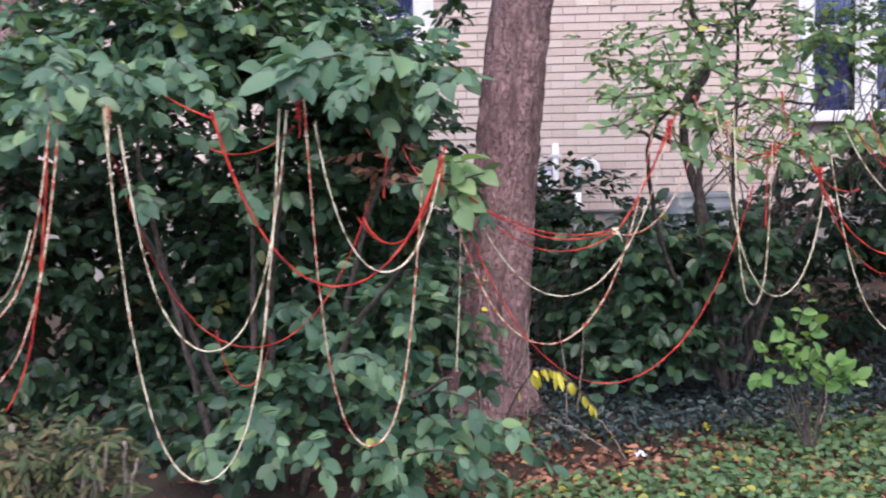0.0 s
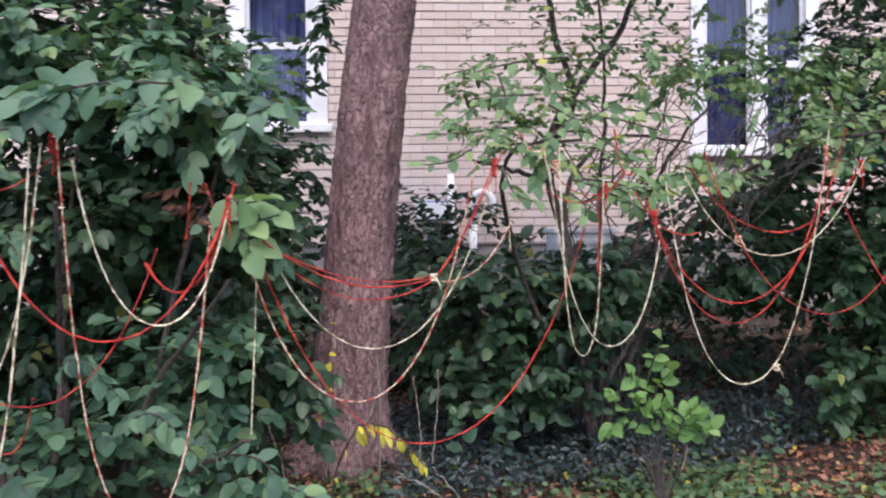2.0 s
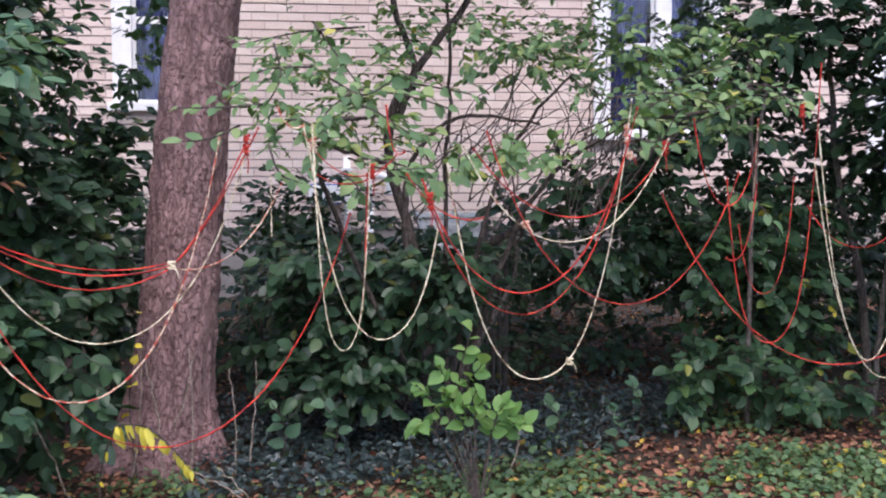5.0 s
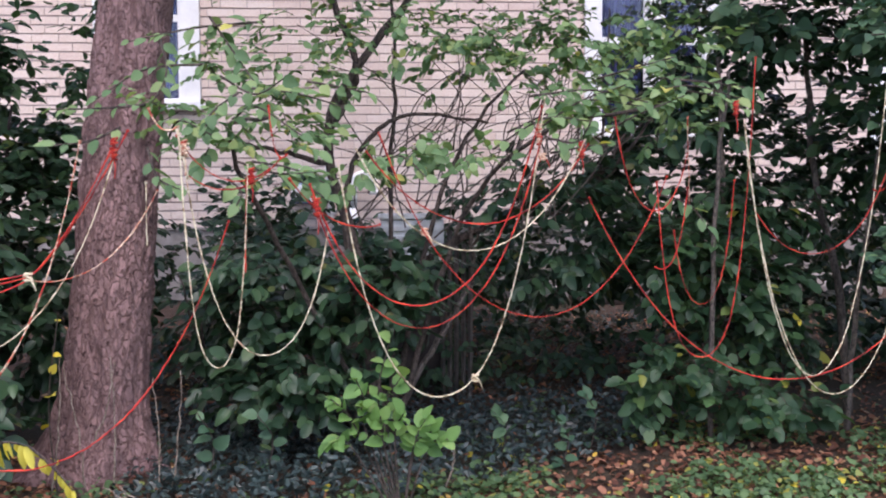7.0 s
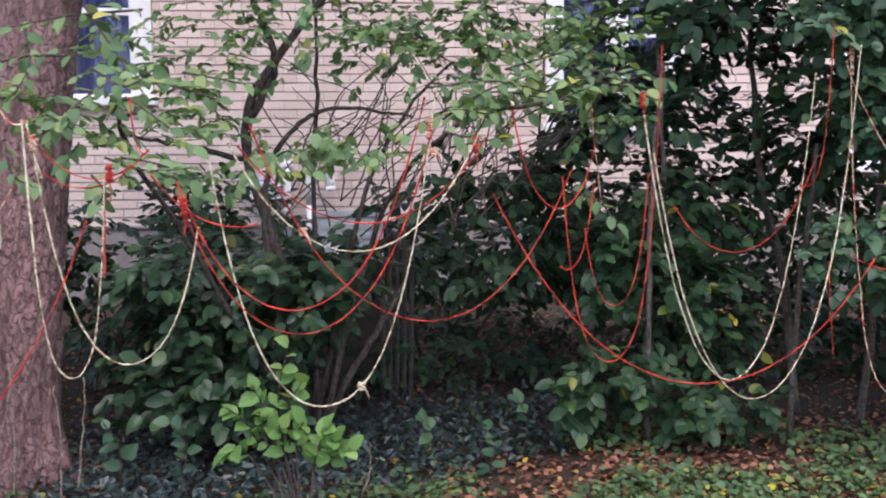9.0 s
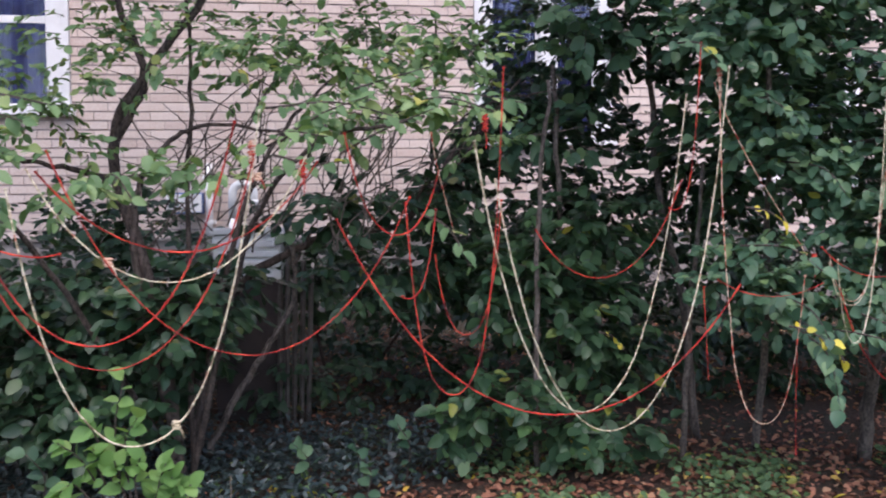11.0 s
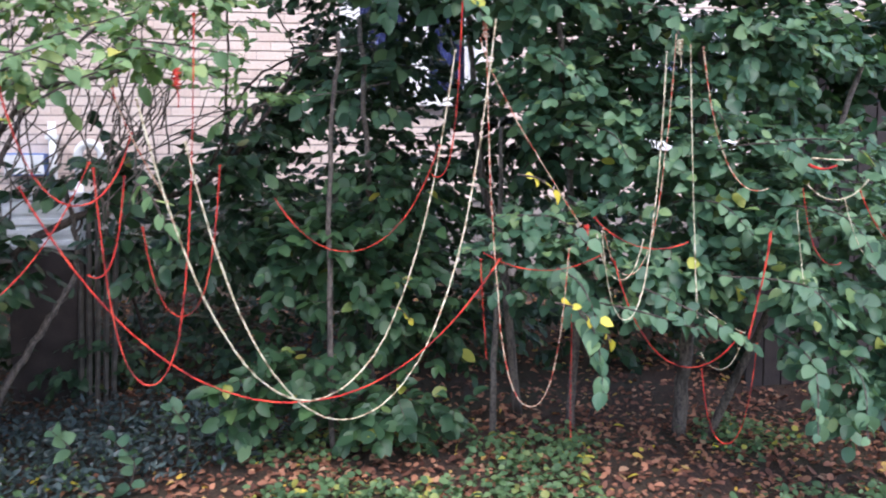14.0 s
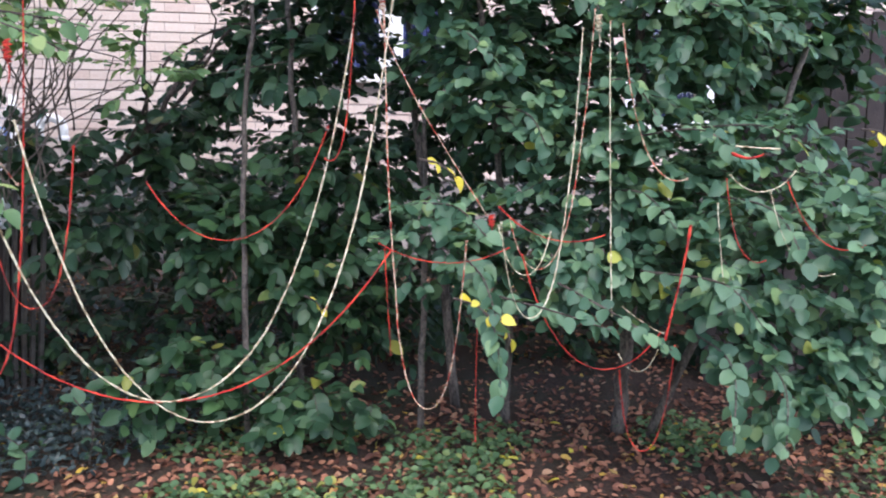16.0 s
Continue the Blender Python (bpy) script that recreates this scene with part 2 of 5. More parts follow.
m_roof = plain("roof_shingle", (0.07, 0.065, 0.06), (0.13, 0.12, 0.11), 20, 0.9, 0.6, 0.006)
m_room_dark = plain("unlit_room_dark", (0.02, 0.02, 0.025), (0.05, 0.05, 0.06), 3, 0.9, 0.0, 0.001)
m_curtain = plain("dark_blue_curtain", (0.016, 0.022, 0.075), (0.05, 0.065, 0.19), 3, 0.9, 0.2, 0.004)
m_glass, gt, gb = material("window_glass")
gb.inputs["Base Color"].default_value = (0.9, 0.95, 1, 1)
gb.inputs["Roughness"].default_value = 0.03
gb.inputs["Transmission Weight"].default_value = 1.0
gb.inputs["IOR"].default_value = 1.38


# ---- building helpers ----
def mesh_of(name, verts, faces, mat, smooth=False):
    me = bpy.data.meshes.new(name)
    me.from_pydata([tuple(v) for v in verts], [], faces)
    me.materials.append(mat)
    if smooth:
        me.polygons.foreach_set("use_smooth", [True] * len(me.polygons))
    me.update()
    return me


def part_mesh(name, me, parent, label="", kind=""):
    ob = new(name, me)
    ob.parent = parent
    return tagged(ob, label, kind=kind)


def thing(name, x, y, z, label, category, group="", kind=""):
    ob = new(name)
    ob.empty_display_size = 0.1
    ob.matrix_world = Matrix.Translation((x, y, z))
    return tagged(ob, label, category, group, kind)


def box_verts(x0, x1, y0, y1, z0, z1, bevel=0.0):
    bm = bmesh.new()
    bmesh.ops.create_cube(bm, size=1, matrix=Matrix.LocRotScale(((x0 + x1) / 2, (y0 + y1) / 2, (z0 + z1) / 2), None, (x1 - x0, y1 - y0, z1 - z0)))
    if bevel:
        bmesh.ops.bevel(bm, geom=bm.edges[:], offset=bevel, segments=2, affect="EDGES", profile=0.5)
    return bm


def part(name, bm, mat, parent, label="", kind=""):
    me = bpy.data.meshes.new(name)
    bm.to_mesh(me)
    bm.free()
    me.materials.append(mat)
    return part_mesh(name, me, parent, label, kind)


def tube(points, radii, sides=8, twist=0.0, lobes=0, wobble=0.0, seed=0):
    """Vertices and faces of a tube along points; lobes and twist make it a laid cord; wobble roughens it."""
    p = np.asarray(points, float)
    n = len(p)
    r = np.interp(np.linspace(0, 1, n), np.linspace(0, 1, len(radii)), radii)
    d = np.gradient(p, axis=0)
    d /= np.linalg.norm(d, axis=1)[:, None] + 1e-9
    ref = np.array([0.0, 1.0, 0.0]) if abs(d[:, 1]).mean() < 0.7 else np.array([1.0, 0.0, 0.0])
    u = np.cross(d, ref)
    u /= np.linalg.norm(u, axis=1)[:, None] + 1e-9
    v = np.cross(d, u)
    s = np.concatenate([[0], np.cumsum(np.linalg.norm(np.diff(p, axis=0), axis=1))])
    th = np.arange(sides) / sides * 2 * np.pi
    rng = np.random.default_rng(seed)
    rad = np.repeat(r[:, None], sides, 1)
    if lobes:
        rad = rad * (1 + 0.28 * np.cos(lobes * (th[None, :] - twist * s[:, None])))
    if wobble:
        rad = rad * (1 + wobble * (rng.random((n, sides)) - 0.5))
    ring = p[:, None, :] + rad[:, :, None] * (np.cos(th)[None, :, None] * u[:, None, :] + np.sin(th)[None, :, None] * v[:, None, :])
    verts = ring.reshape(-1, 3)
    i, j = np.meshgrid(np.arange(n - 1), np.arange(sides), indexing="ij")
    k = (j + 1) % sides
    faces = np.stack([i * sides + j, i * sides + k, (i + 1) * sides + k, (i + 1) * sides + j], -1).reshape(-1, 4).tolist()
    faces.append(list(range(sides))[::-1])
    faces.append([(n - 1) * sides + a for a in range(sides)])
    return verts, faces, np.repeat(s, sides)


def bend(points, count):
    """A smooth line through the control points (Catmull-Rom)."""
    p = [Vector(q) for q in points]
    p = [p[0] * 2 - p[1]] + p + [p[-1] * 2 - p[-2]]
    out = []
    for k in range(1, len(p) - 2):
        for s in range(count):
            t = s / count
            a, b, c, d = p[k - 1], p[k], p[k + 1], p[k + 2]
            out.append(0.5 * ((2 * b) + (c - a) * t + (2 * a - 5 * b + 4 * c - d) * t * t + (3 * b - a - 3 * c + d) * t ** 3))
    out.append(p[-2])
    return [tuple(q) for q in out]


def jittered(points, amount, rng):
    q = np.array(bend(points, 7))
    q[1:-1] += rng.normal(0, amount, (len(q) - 2, 3))
    return q


def stem(parent, points, r0, r1, mat, name="stem", sides=7, amount=0.006, seed=1, label=""):
    rng = np.random.default_rng(seed)
    o = np.array(parent.matrix_world.translation)
    v, f, _ = tube(jittered(points, amount, rng) - o, [r0, (r0 + r1) / 2, r1], sides, wobble=0.18, seed=seed)
    return part_mesh(name, mesh_of(name, v, f, mat, True), parent, label)


# leaf blade: base at the origin, tip along +x, unit length, folded a little along the midrib and drooping
def blade(width, pointed=1.0, fold=0.12, droop=0.15):
    prof = [(0.0, 0.0), (0.12, 0.6), (0.36, 1.0), (0.63, 0.9), (0.86, 0.52 / pointed), (1.0, 0.0)]
    verts, faces = [], []
    for x, w in prof:
        z = -droop * x * x
        if w == 0:
            verts.append((x, 0, z))
        else:
            verts += [(x, w * width / 2, z + fold * w * width), (x, 0, z), (x, -w * width / 2, z + fold * w * width)]
    # rows of three between the two ends
    faces += [(0, 2, 1), (0, 3, 2)]
    for k in range(3):
        a = 1 + 3 * k
        faces += [(a, a + 1, a + 4, a + 3), (a + 1, a + 2, a + 5, a + 4)]
    faces += [(10, 11, 13), (11, 12, 13)]
    return np.array(verts), faces


def lay_leaves(name, origin, tipdir, normal, size, width, mat, pointed=1.0, fold=0.12, droop=0.15):
    """One mesh of many leaves: for each its base, the way of its tip, the way it faces, and its length."""
    bv, bf = blade(width, pointed, fold, droop)
    n = len(origin)
    curl = np.random.default_rng(n).normal(1.0, 0.9, n)
    t = tipdir / (np.linalg.norm(tipdir, axis=1)[:, None] + 1e-9)
    w = normal - (normal * t).sum(1)[:, None] * t
    w /= np.linalg.norm(w, axis=1)[:, None] + 1e-9
    b = np.cross(w, t)
    v = origin[:, None, :] + size[:, None, None] * (bv[None, :, 0:1] * t[:, None, :] + bv[None, :, 1:2] * b[:, None, :] + bv[None, :, 2:3] * curl[:, None, None] * w[:, None, :])
    v = v.reshape(-1, 3)
    k = len(bv)
    flat = [i for f in bf for i in f]
    base = np.array(flat)
    allv = (base[None, :] + (np.arange(n) * k)[:, None]).ravel()
    fs = np.array([len(f) for f in bf])
    tot = np.tile(fs, n)
    start = np.concatenate([[0], np.cumsum(tot)[:-1]])
    me = bpy.data.meshes.new(name)
    me.vertices.add(len(v))
    me.vertices.foreach_set("co", v.ravel())
    me.loops.add(len(allv))
    me.loops.foreach_set("vertex_index", allv.astype(np.int32))
    me.polygons.add(len(tot))
    me.polygons.foreach_set("loop_start", start.astype(np.int32))
    me.polygons.foreach_set("loop_total", tot.astype(np.int32))
    me.polygons.foreach_set("use_smooth", np.ones(len(tot), bool))
    me.materials.append(mat)
    me.update(calc_edges=True)
    me.validate()
    return me


def twig_leaves(lobes, per_volume, leaf, rng, shell=0.5, face=(0.0, -0.4, 0.85)):
    """Leaves set along short twigs inside ellipsoid lobes (x, y, z, rx, ry, rz). Returns the arrays for lay_leaves and the twigs."""
    O, T, N, S, twigs = [], [], [], [], []
    for x, y, z, rx, ry, rz in lobes:
        count = max(3, int(per_volume * (rx * ry * rz) ** 0.667 * 10))
        for _ in range(count):
            d = rng.normal(size=3)
            d /= np.linalg.norm(d)
            rr = rng.random() ** shell
            c = np.array([x, y, z]) + d * rr * np.array([rx, ry, rz])
            out = d * np.array([1.0, 1.0, 0.5]) + np.array([0, -0.45, -0.12]) + rng.normal(0, 0.35, 3)
            out /= np.linalg.norm(out)
            k = rng.integers(4, 9)
            length = leaf * k * 0.38
            side = np.cross(out, [0, 0, 1.0])
            side /= np.linalg.norm(side) + 1e-9
            p0 = c - out * length * 0.5
            twigs.append((p0, p0 + out * length))
            for q in range(k):
                s = (q + 0.5) / k
                sg = 1 if q % 2 else -1
                t = out * (0.55 + 0.5 * s) + side * sg * (0.9 - 0.5 * s) + np.array([0, 0, -0.28]) + rng.normal(0, 0.22, 3)
                O.append(p0 + out * length * s)
                T.append(t)
                N.append(np.array(face) + 0.4 * d + rng.normal(0, 0.42, 3))
                S.append(leaf * (0.7 + 0.55 * rng.random()))
    return np.array(O), np.array(T), np.array(N), np.array(S), twigs


def twig_mesh(name, twigs, o, r, mat):
    V, F = [], []
    for a, b in twigs:
        d = np.asarray(b) - a
        u = np.cross(d, [0.3, 0.2, 1.0])
        u *= r / (np.linalg.norm(u) + 1e-9)
        w = np.cross(d, u)
        w *= r / (np.linalg.norm(w) + 1e-9)
        k = len(V)
        V += [a - o + u, a - o - 0.5 * u + w, a - o - 0.5 * u - w, np.asarray(b) - o]
        F += [(k, k + 1, k + 3), (k + 1, k + 2, k + 3), (k + 2, k, k + 3)]
    return mesh_of(name, V, F, mat)


def crown(parent, lobes, per_volume, leaf, width, mat, seed, shell=0.5, pointed=1.0, name="crown", label="", face=(0.0, -0.4, 0.85)):
    rng = np.random.default_rng(seed)
    o = np.array(parent.matrix_world.translation)
    O, T, N, S, tw = twig_leaves(lobes, per_volume, leaf, rng, shell, face)
    O[:, 2] = np.maximum(O[:, 2], 0.03)
    ob = part_mesh(name, lay_leaves(name, O - o, T, N, S, width, mat, pointed), parent, label, "stuff")
    part_mesh("twiggery", twig_mesh("twiggery", tw, o, 0.0035, m_stem), parent, "", "stuff")
    return ob


single_blades = {}


def spray(parent, points, leaf, width, count, mat, seed, spread=1.0, hang=-0.25, start=0.0):
    """A leafy branchlet whose leaves are separate parts, alternating along it and facing the open side."""
    rng = np.random.default_rng(seed)
    o = np.array(parent.matrix_world.translation)
    line = np.array(bend(points, 10))
    v, f, _ = tube(line - o, [0.006, 0.003], 5)
    twig = part_mesh("branchlet", mesh_of("branchlet", v, f, m_stem), parent)
    key = (mat.name, round(width, 2))
    if key not in single_blades:
        made = []
        for k in range(4):
            bv, bf = blade(width * (0.92 + 0.06 * k), 1.0 + 0.12 * k, 0.08 + 0.04 * k, 0.1 + 0.08 * k)
            made.append(mesh_of("leaf", bv, bf, mat, True))
        single_blades[key] = made
    for q in range(count):
        s = start + (1 - start) * (q + 0.6) / count
        i = min(int(s * (len(line) - 1)), len(line) - 2)
        p = line[i] + (line[i + 1] - line[i]) * rng.random()
        d = line[i + 1] - line[i]
        d = d / (np.linalg.norm(d) + 1e-9)
        side = np.cross(d, [0, -0.6, 0.8])
        side /= np.linalg.norm(side) + 1e-9
        t = d * (0.35 + 0.7 * s) + side * (1 if q % 2 else -1) * (1.0 - 0.45 * s) * spread + np.array([0, -0.1, hang]) + rng.normal(0, 0.3, 3)
        n = np.array([0, -0.55, 0.75]) + rng.normal(0, 0.4, 3)
        t = Vector(t).normalized()
        n = Vector(n)
        n = (n - n.dot(t) * t).normalized()
        b = n.cross(t)
        size = leaf * (0.55 + 0.6 * rng.random())
        m = Matrix((t, b, n)).transposed().to_4x4()
        ob = new("leaf", single_blades[key][int(rng.integers(0, 4))])
        ob.parent = twig
        ob.matrix_local = Matrix.Translation(Vector(p - o)) @ m @ Matrix.Diagonal((size, size, size, 1))


# ---- ground ----
def ground_z(x, y):
    return 0.03 * math.sin(0.9 * x + 0.4) * math.sin(0.7 * y) + 0.035 * noise.noise((x * 0.8, y * 0.8, 0.3)) + 0.012 * noise.noise((x * 4, y * 4, 2.0)) + 0.09 * max(0.0, y - 6.9)


def axis(lo, hi, step, far):
    a = list(np.arange(lo, hi + 1e-6, step))
    g = [3, 8, 20, 60, 200, 600]
    return [lo - k for k in g[::-1] if k <= far] + a + [hi + k for k in g if k <= far]


gx, gy = axis(-6, 12, 0.09, 600), axis(0.0, 12.0, 0.09, 600)
gv = [(x, y, ground_z(x, y) if -7 < x < 13 and -1 < y < 13.5 else (0.0 if y < 7 else 0.4)) for y in gy for x in gx]
nx = len(gx)
gf = [(j * nx + i, j * nx + i + 1, (j + 1) * nx + i + 1, (j + 1) * nx + i) for j in range(len(gy) - 1) for i in range(nx - 1)]
tagged(new("ground", mesh_of("ground", gv, gf, m_ground, True)), "brown woodland soil covered with leaf mould", "ground", kind="structure")


def scatter(name, label, category, n, region, leaf, width, mat, seed, lift, tilt, keep=None, fold=0.12, droop=0.15):
    rng = np.random.default_rng(seed)
    x = rng.uniform(region[0], region[1], n)
    y = rng.uniform(region[2], region[3], n)
    if keep:
        ok = np.array([keep(a, b) > rng.random() for a, b in zip(x, y)])
        x, y = x[ok], y[ok]
    n = len(x)
    z = np.array([ground_z(a, b) for a, b in zip(x, y)]) + lift[0] + (lift[1] - lift[0]) * rng.random(n)
    ang = rng.uniform(0, 2 * np.pi, n)
    t = np.stack([np.cos(ang), np.sin(ang), rng.normal(0, tilt, n)], 1)
    nn = np.stack([rng.normal(0, tilt, n), rng.normal(-0.15, tilt, n), np.ones(n)], 1)
    me = lay_leaves(name, np.stack([x, y, z], 1), t, nn, leaf * rng.uniform(0.6, 1.35, n), width, mat, 1.0, fold, droop)
    return tagged(new(name, me), label, category, kind="stuff")


def patch(x, y, s, seed):
    return noise.noise((x * s, y * s, seed))


def in_vinca(x, y):
    edge = 5.25 + 0.55 * max(0.0, x - 1.6) + 0.35 * patch(x, y, 1.4, 5.0)
    d = min((y - edge) / 0.5, (3.7 + 0.35 * max(0, y - 6) - x) / 0.6, (x - 0.55 + 0.3 * max(0, y - 6.3)) / 0.3)
    return max(0.0, min(1.0, 0.5 + d)) * (1 - 0.85 * min(1.0, max(0.0, (y - 7.0) / 0.6)))


def in_cover(x, y):
    a = 0.56 + 1.3 * patch(x, y, 1.1, 9.0)
    if x > 5.2:
        a -= 0.55 * min(1, (x - 5.2) / 0.7)
    if x < 1.2:
        # sparse under the first shrub, where dark soil stands in for shade
        a -= 0.35 if x > -0.5 or y < 3.2 else 0.9
    a -= 0.7 * max(0, (y - 6.3))
    a *= min(1.0, 0.35 + 0.25 * max(0.0, y - 1.0))
    return max(0.0, min(1.0, a)) * (1 - 0.9 * in_vinca(x, y))


# litter thinned below the shrubs, so bare dark soil imitates their shade
scatter("fallen_leaves", "dry brown fallen leaves lying on the soil", "leaf litter", 60000, (-3.5, 9.5, 0.0, 10.8), 0.05, 0.6, m_litter, 3, (0.0, 0.03), 0.35, lambda x, y: (0.15 if x < -0.5 and y > 3.2 else 1.0) * (1 - 0.8 * in_vinca(x, y)) * min(1.0, 0.1 + 0.3 * max(0.0, y - 0.8)) * (1 - 0.55 * min(1.0, max(0.0, (y - 6.6) / 0.7))), 0.2, 0.25)
scatter("periwinkle", "dark blue-green periwinkle carpet under the shrubs", "ground cover", 46000, (-0.2, 5.2, 4.2, 10.8), 0.055, 0.42, m_vinca, 4, (0.02, 0.14), 0.55, in_vinca)
scatter("ground_ivy", "low green ground cover with small rounded leaves", "ground cover", 120000, (-2.5, 9.0, 0.0, 7.6), 0.042, 0.85, m_cover, 5, (0.02, 0.09), 0.4, in_cover)


# ---- the house behind ----
WALL_Y, BRICK_LOW, BRICK_H, BRICK_L = 12.0, 1.38, 0.112, 0.336
wall = tagged(new("wall_house"), "pale pink brick house wall with recessed joints", "wall", kind="structure")
wall.location = (0, WALL_Y, 0)
OPENINGS = [(-1.68, -0.36, 2.9, 5.4), (4.6, 6.4, 2.55, 5.4), (8.5, 9.8, 2.0, 3.7)]
HX0, HX1, HZ = -9.0, 13.0, 6.4


def wall_pieces(lo, hi, y0, y1, mat, name, z0, z1):
    """The wall's backing, as plain blocks that leave the openings free."""
    xs = sorted({HX0, HX1, *[a for o in OPENINGS for a in o[:2]]})
    bm = bmesh.new()
    for a, b in zip(xs, xs[1:]):
        hole = [o for o in OPENINGS if o[0] <= a and b <= o[1]]
        spans = [(z0, z1)]
        if hole:
            spans = [(z0, hole[0][2]), (hole[0][3], z1)]
        for c, d in spans:
            bmesh.ops.create_cube(bm, size=1, matrix=Matrix.LocRotScale(((a + b) / 2, (y0 + y1) / 2, (c + d) / 2), None, (b - a, y1 - y0, d - c)))
    return part(name, bm, mat, wall)


wall_pieces(HX0, HX1, 0.012, 0.25, m_mortar, "mortar_backing", BRICK_LOW, HZ)
part("foundation", box_verts(HX0, HX1, -0.03, 0.25, -0.3, BRICK_LOW - 0.03, 0.01), m_concrete, wall, "grey concrete foundation")
part("ledge", box_verts(HX0, HX1, -0.06, 0.2, BRICK_LOW - 0.03, BRICK_LOW, 0.006), m_concrete, wall)
for a, b in ((HX0, HX0 + 0.25), (HX1 - 0.25, HX1)):
    part("side_wall", box_verts(a, b, 0.25, 7, -0.3, HZ), m_mortar, wall)
part("back_wall", box_verts(HX0, HX1, 6.9, 7.1, -0.3, HZ), m_mortar, wall)
roof = tagged(new("roof"), "dark shingled roof with white eaves above the wall", "roof", kind="structure")
roof.location = (0, WALL_Y, HZ)
part("eaves", box_verts(HX0 - 0.4, HX1 + 0.4, -0.5, 7.4, 0.0, 0.16, 0.01), m_white, roof)
bm = bmesh.new()
rv = [bm.verts.new(c) for c in ((HX0 - 0.4, -0.5, 0.16), (HX1 + 0.4, -0.5, 0.16), (HX1 + 0.4, 7.4, 0.16), (HX0 - 0.4, 7.4, 0.16), (HX0 - 0.4, 3.4, 2.4), (HX1 + 0.4, 3.4, 2.4))]
for q in ((0, 1, 5, 4), (2, 3, 4, 5), (0, 4, 3), (1, 2, 5), (3, 2, 1, 0)):
    bm.faces.new([rv[k] for k in q])
part("slope", bm, m_roof, roof)


def window(name, label, x0, x1, z0, z1, trim, mullions, sash):
    """A trimmed white window: casing, sill, sash bars, panes, a curtain and a dark panel for the unlit room."""
    w = tagged(new(name), label, "window", kind="structure")
    w.location = (0, WALL_Y, 0)
    part("window_frame", box_verts(x0, x0 + trim, -0.05, 0.12, z0, z1, 0.006), m_white, w)
    part("casing", box_verts(x1 - trim, x1, -0.05, 0.12, z0, z1, 0.006), m_white, w)
    part("casing", box_verts(x0 + trim, x1 - trim, -0.05, 0.12, z1 - trim, z1, 0.006), m_white, w)
    part("window_sill", box_verts(x0 - 0.06, x1 + 0.06, -0.11, 0.12, z0 - 0.02, z0 + 0.09, 0.008), m_white, w)
    for m in mullions:
        part("mullion", box_verts(m - 0.1, m + 0.1, -0.045, 0.12, z0 + 0.09, z1 - trim, 0.006), m_white, w)
    edges = [x0 + trim] + [e for m in mullions for e in (m - 0.1, m + 0.1)] + [x1 - trim]
    for a, b in zip(edges[::2], edges[1::2]):
        for c, d in ((z0 + 0.09, sash), (sash, z1 - trim)):
            for k, (p, q, r, s) in enumerate(((a, a + 0.045, c, d), (b - 0.045, b, c, d), (a + 0.045, b - 0.045, c, c + 0.045), (a + 0.045, b - 0.045, d - 0.045, d))):
                part("sash_bar", box_verts(p, q, 0.02, 0.06, r, s, 0.004), m_white, w)
            g = part("pane", box_verts(a + 0.045, b - 0.045, 0.036, 0.042, c + 0.045, d - 0.045), m_glass, w)
            g.visible_shadow = False
        cv, cf = [], []
        for k in range(25):
            u = k / 24
            xx, yy = a + u * (b - a), 0.3 + 0.03 * math.sin(u * 40)
            cv += [(xx, yy, z0), (xx, yy, z1)]
        cf = [(2 * k, 2 * k + 2, 2 * k + 3, 2 * k + 1) for k in range(24)]
        part_mesh("curtain", mesh_of("curtain", cv, cf, m_curtain), w)
    # near-black panel in place of the unlit room
    part("room_dark_panel", box_verts(x0 - 0.2, x1 + 0.2, 1.2, 1.3, z0 - 0.2, z1 + 0.2), m_room_dark, w)
    return w


window("window_1", "white framed window with blue-grey curtain behind the glass", *OPENINGS[0][:2], *OPENINGS[0][2:], 0.24, [], 4.05)
window("window_2", "white double window half hidden by foliage", *OPENINGS[1][:2], *OPENINGS[1][2:], 0.2, [5.55], 3.8)
window("window_3", "white framed window behind the hedge", *OPENINGS[2][:2], *OPENINGS[2][2:], 0.22, [], 2.7)

# white vent pipe with a bent top
vent = thing("vent_pipe", 1.7, WALL_Y - 0.2, 1.62, "white plastic vent pipe with a bent top", "pipe")
arc = [(-0.13, 0, 0)] + [(-0.13 * math.cos(a), 0, 0.3 + 0.13 * math.sin(a)) for a in np.linspace(0, math.pi, 12)] + [(0.13, 0, 0.2)]
v, f, _ = tube(arc, [0.05], 14)
part_mesh("bent_tube", mesh_of("bent_tube", v, f, m_pvc, True), vent)
v, f, _ = tube([(0.13, 0, 0.17), (0.13, 0, 0.23)], [0.062], 14)
part_mesh("collar", mesh_of("collar", v, f, m_pvc, True), vent)
v, f, _ = tube([(-0.13, 0.0, 0.0), (-0.13, 0.02, -0.5), (-0.13, 0.18, -0.6)], [0.05], 14)
part_mesh("riser", mesh_of("riser", v, f, m_pvc, True), vent)

down = thing("riser_pipe", 1.28, WALL_Y - 0.12, 0.0, "thin white service pipe fixed upright to the wall", "pipe")
v, f, _ = tube([(0, 0, 1.2), (0, 0, 2.3)], [0.045], 12)
part_mesh("pipe", mesh_of("pipe", v, f, m_pvc, True), down)
for z in (1.55, 2.1):
    part("bracket", box_verts(-0.07, 0.07, -0.05, 0.12, z, z + 0.05, 0.004), m_pvc, down)

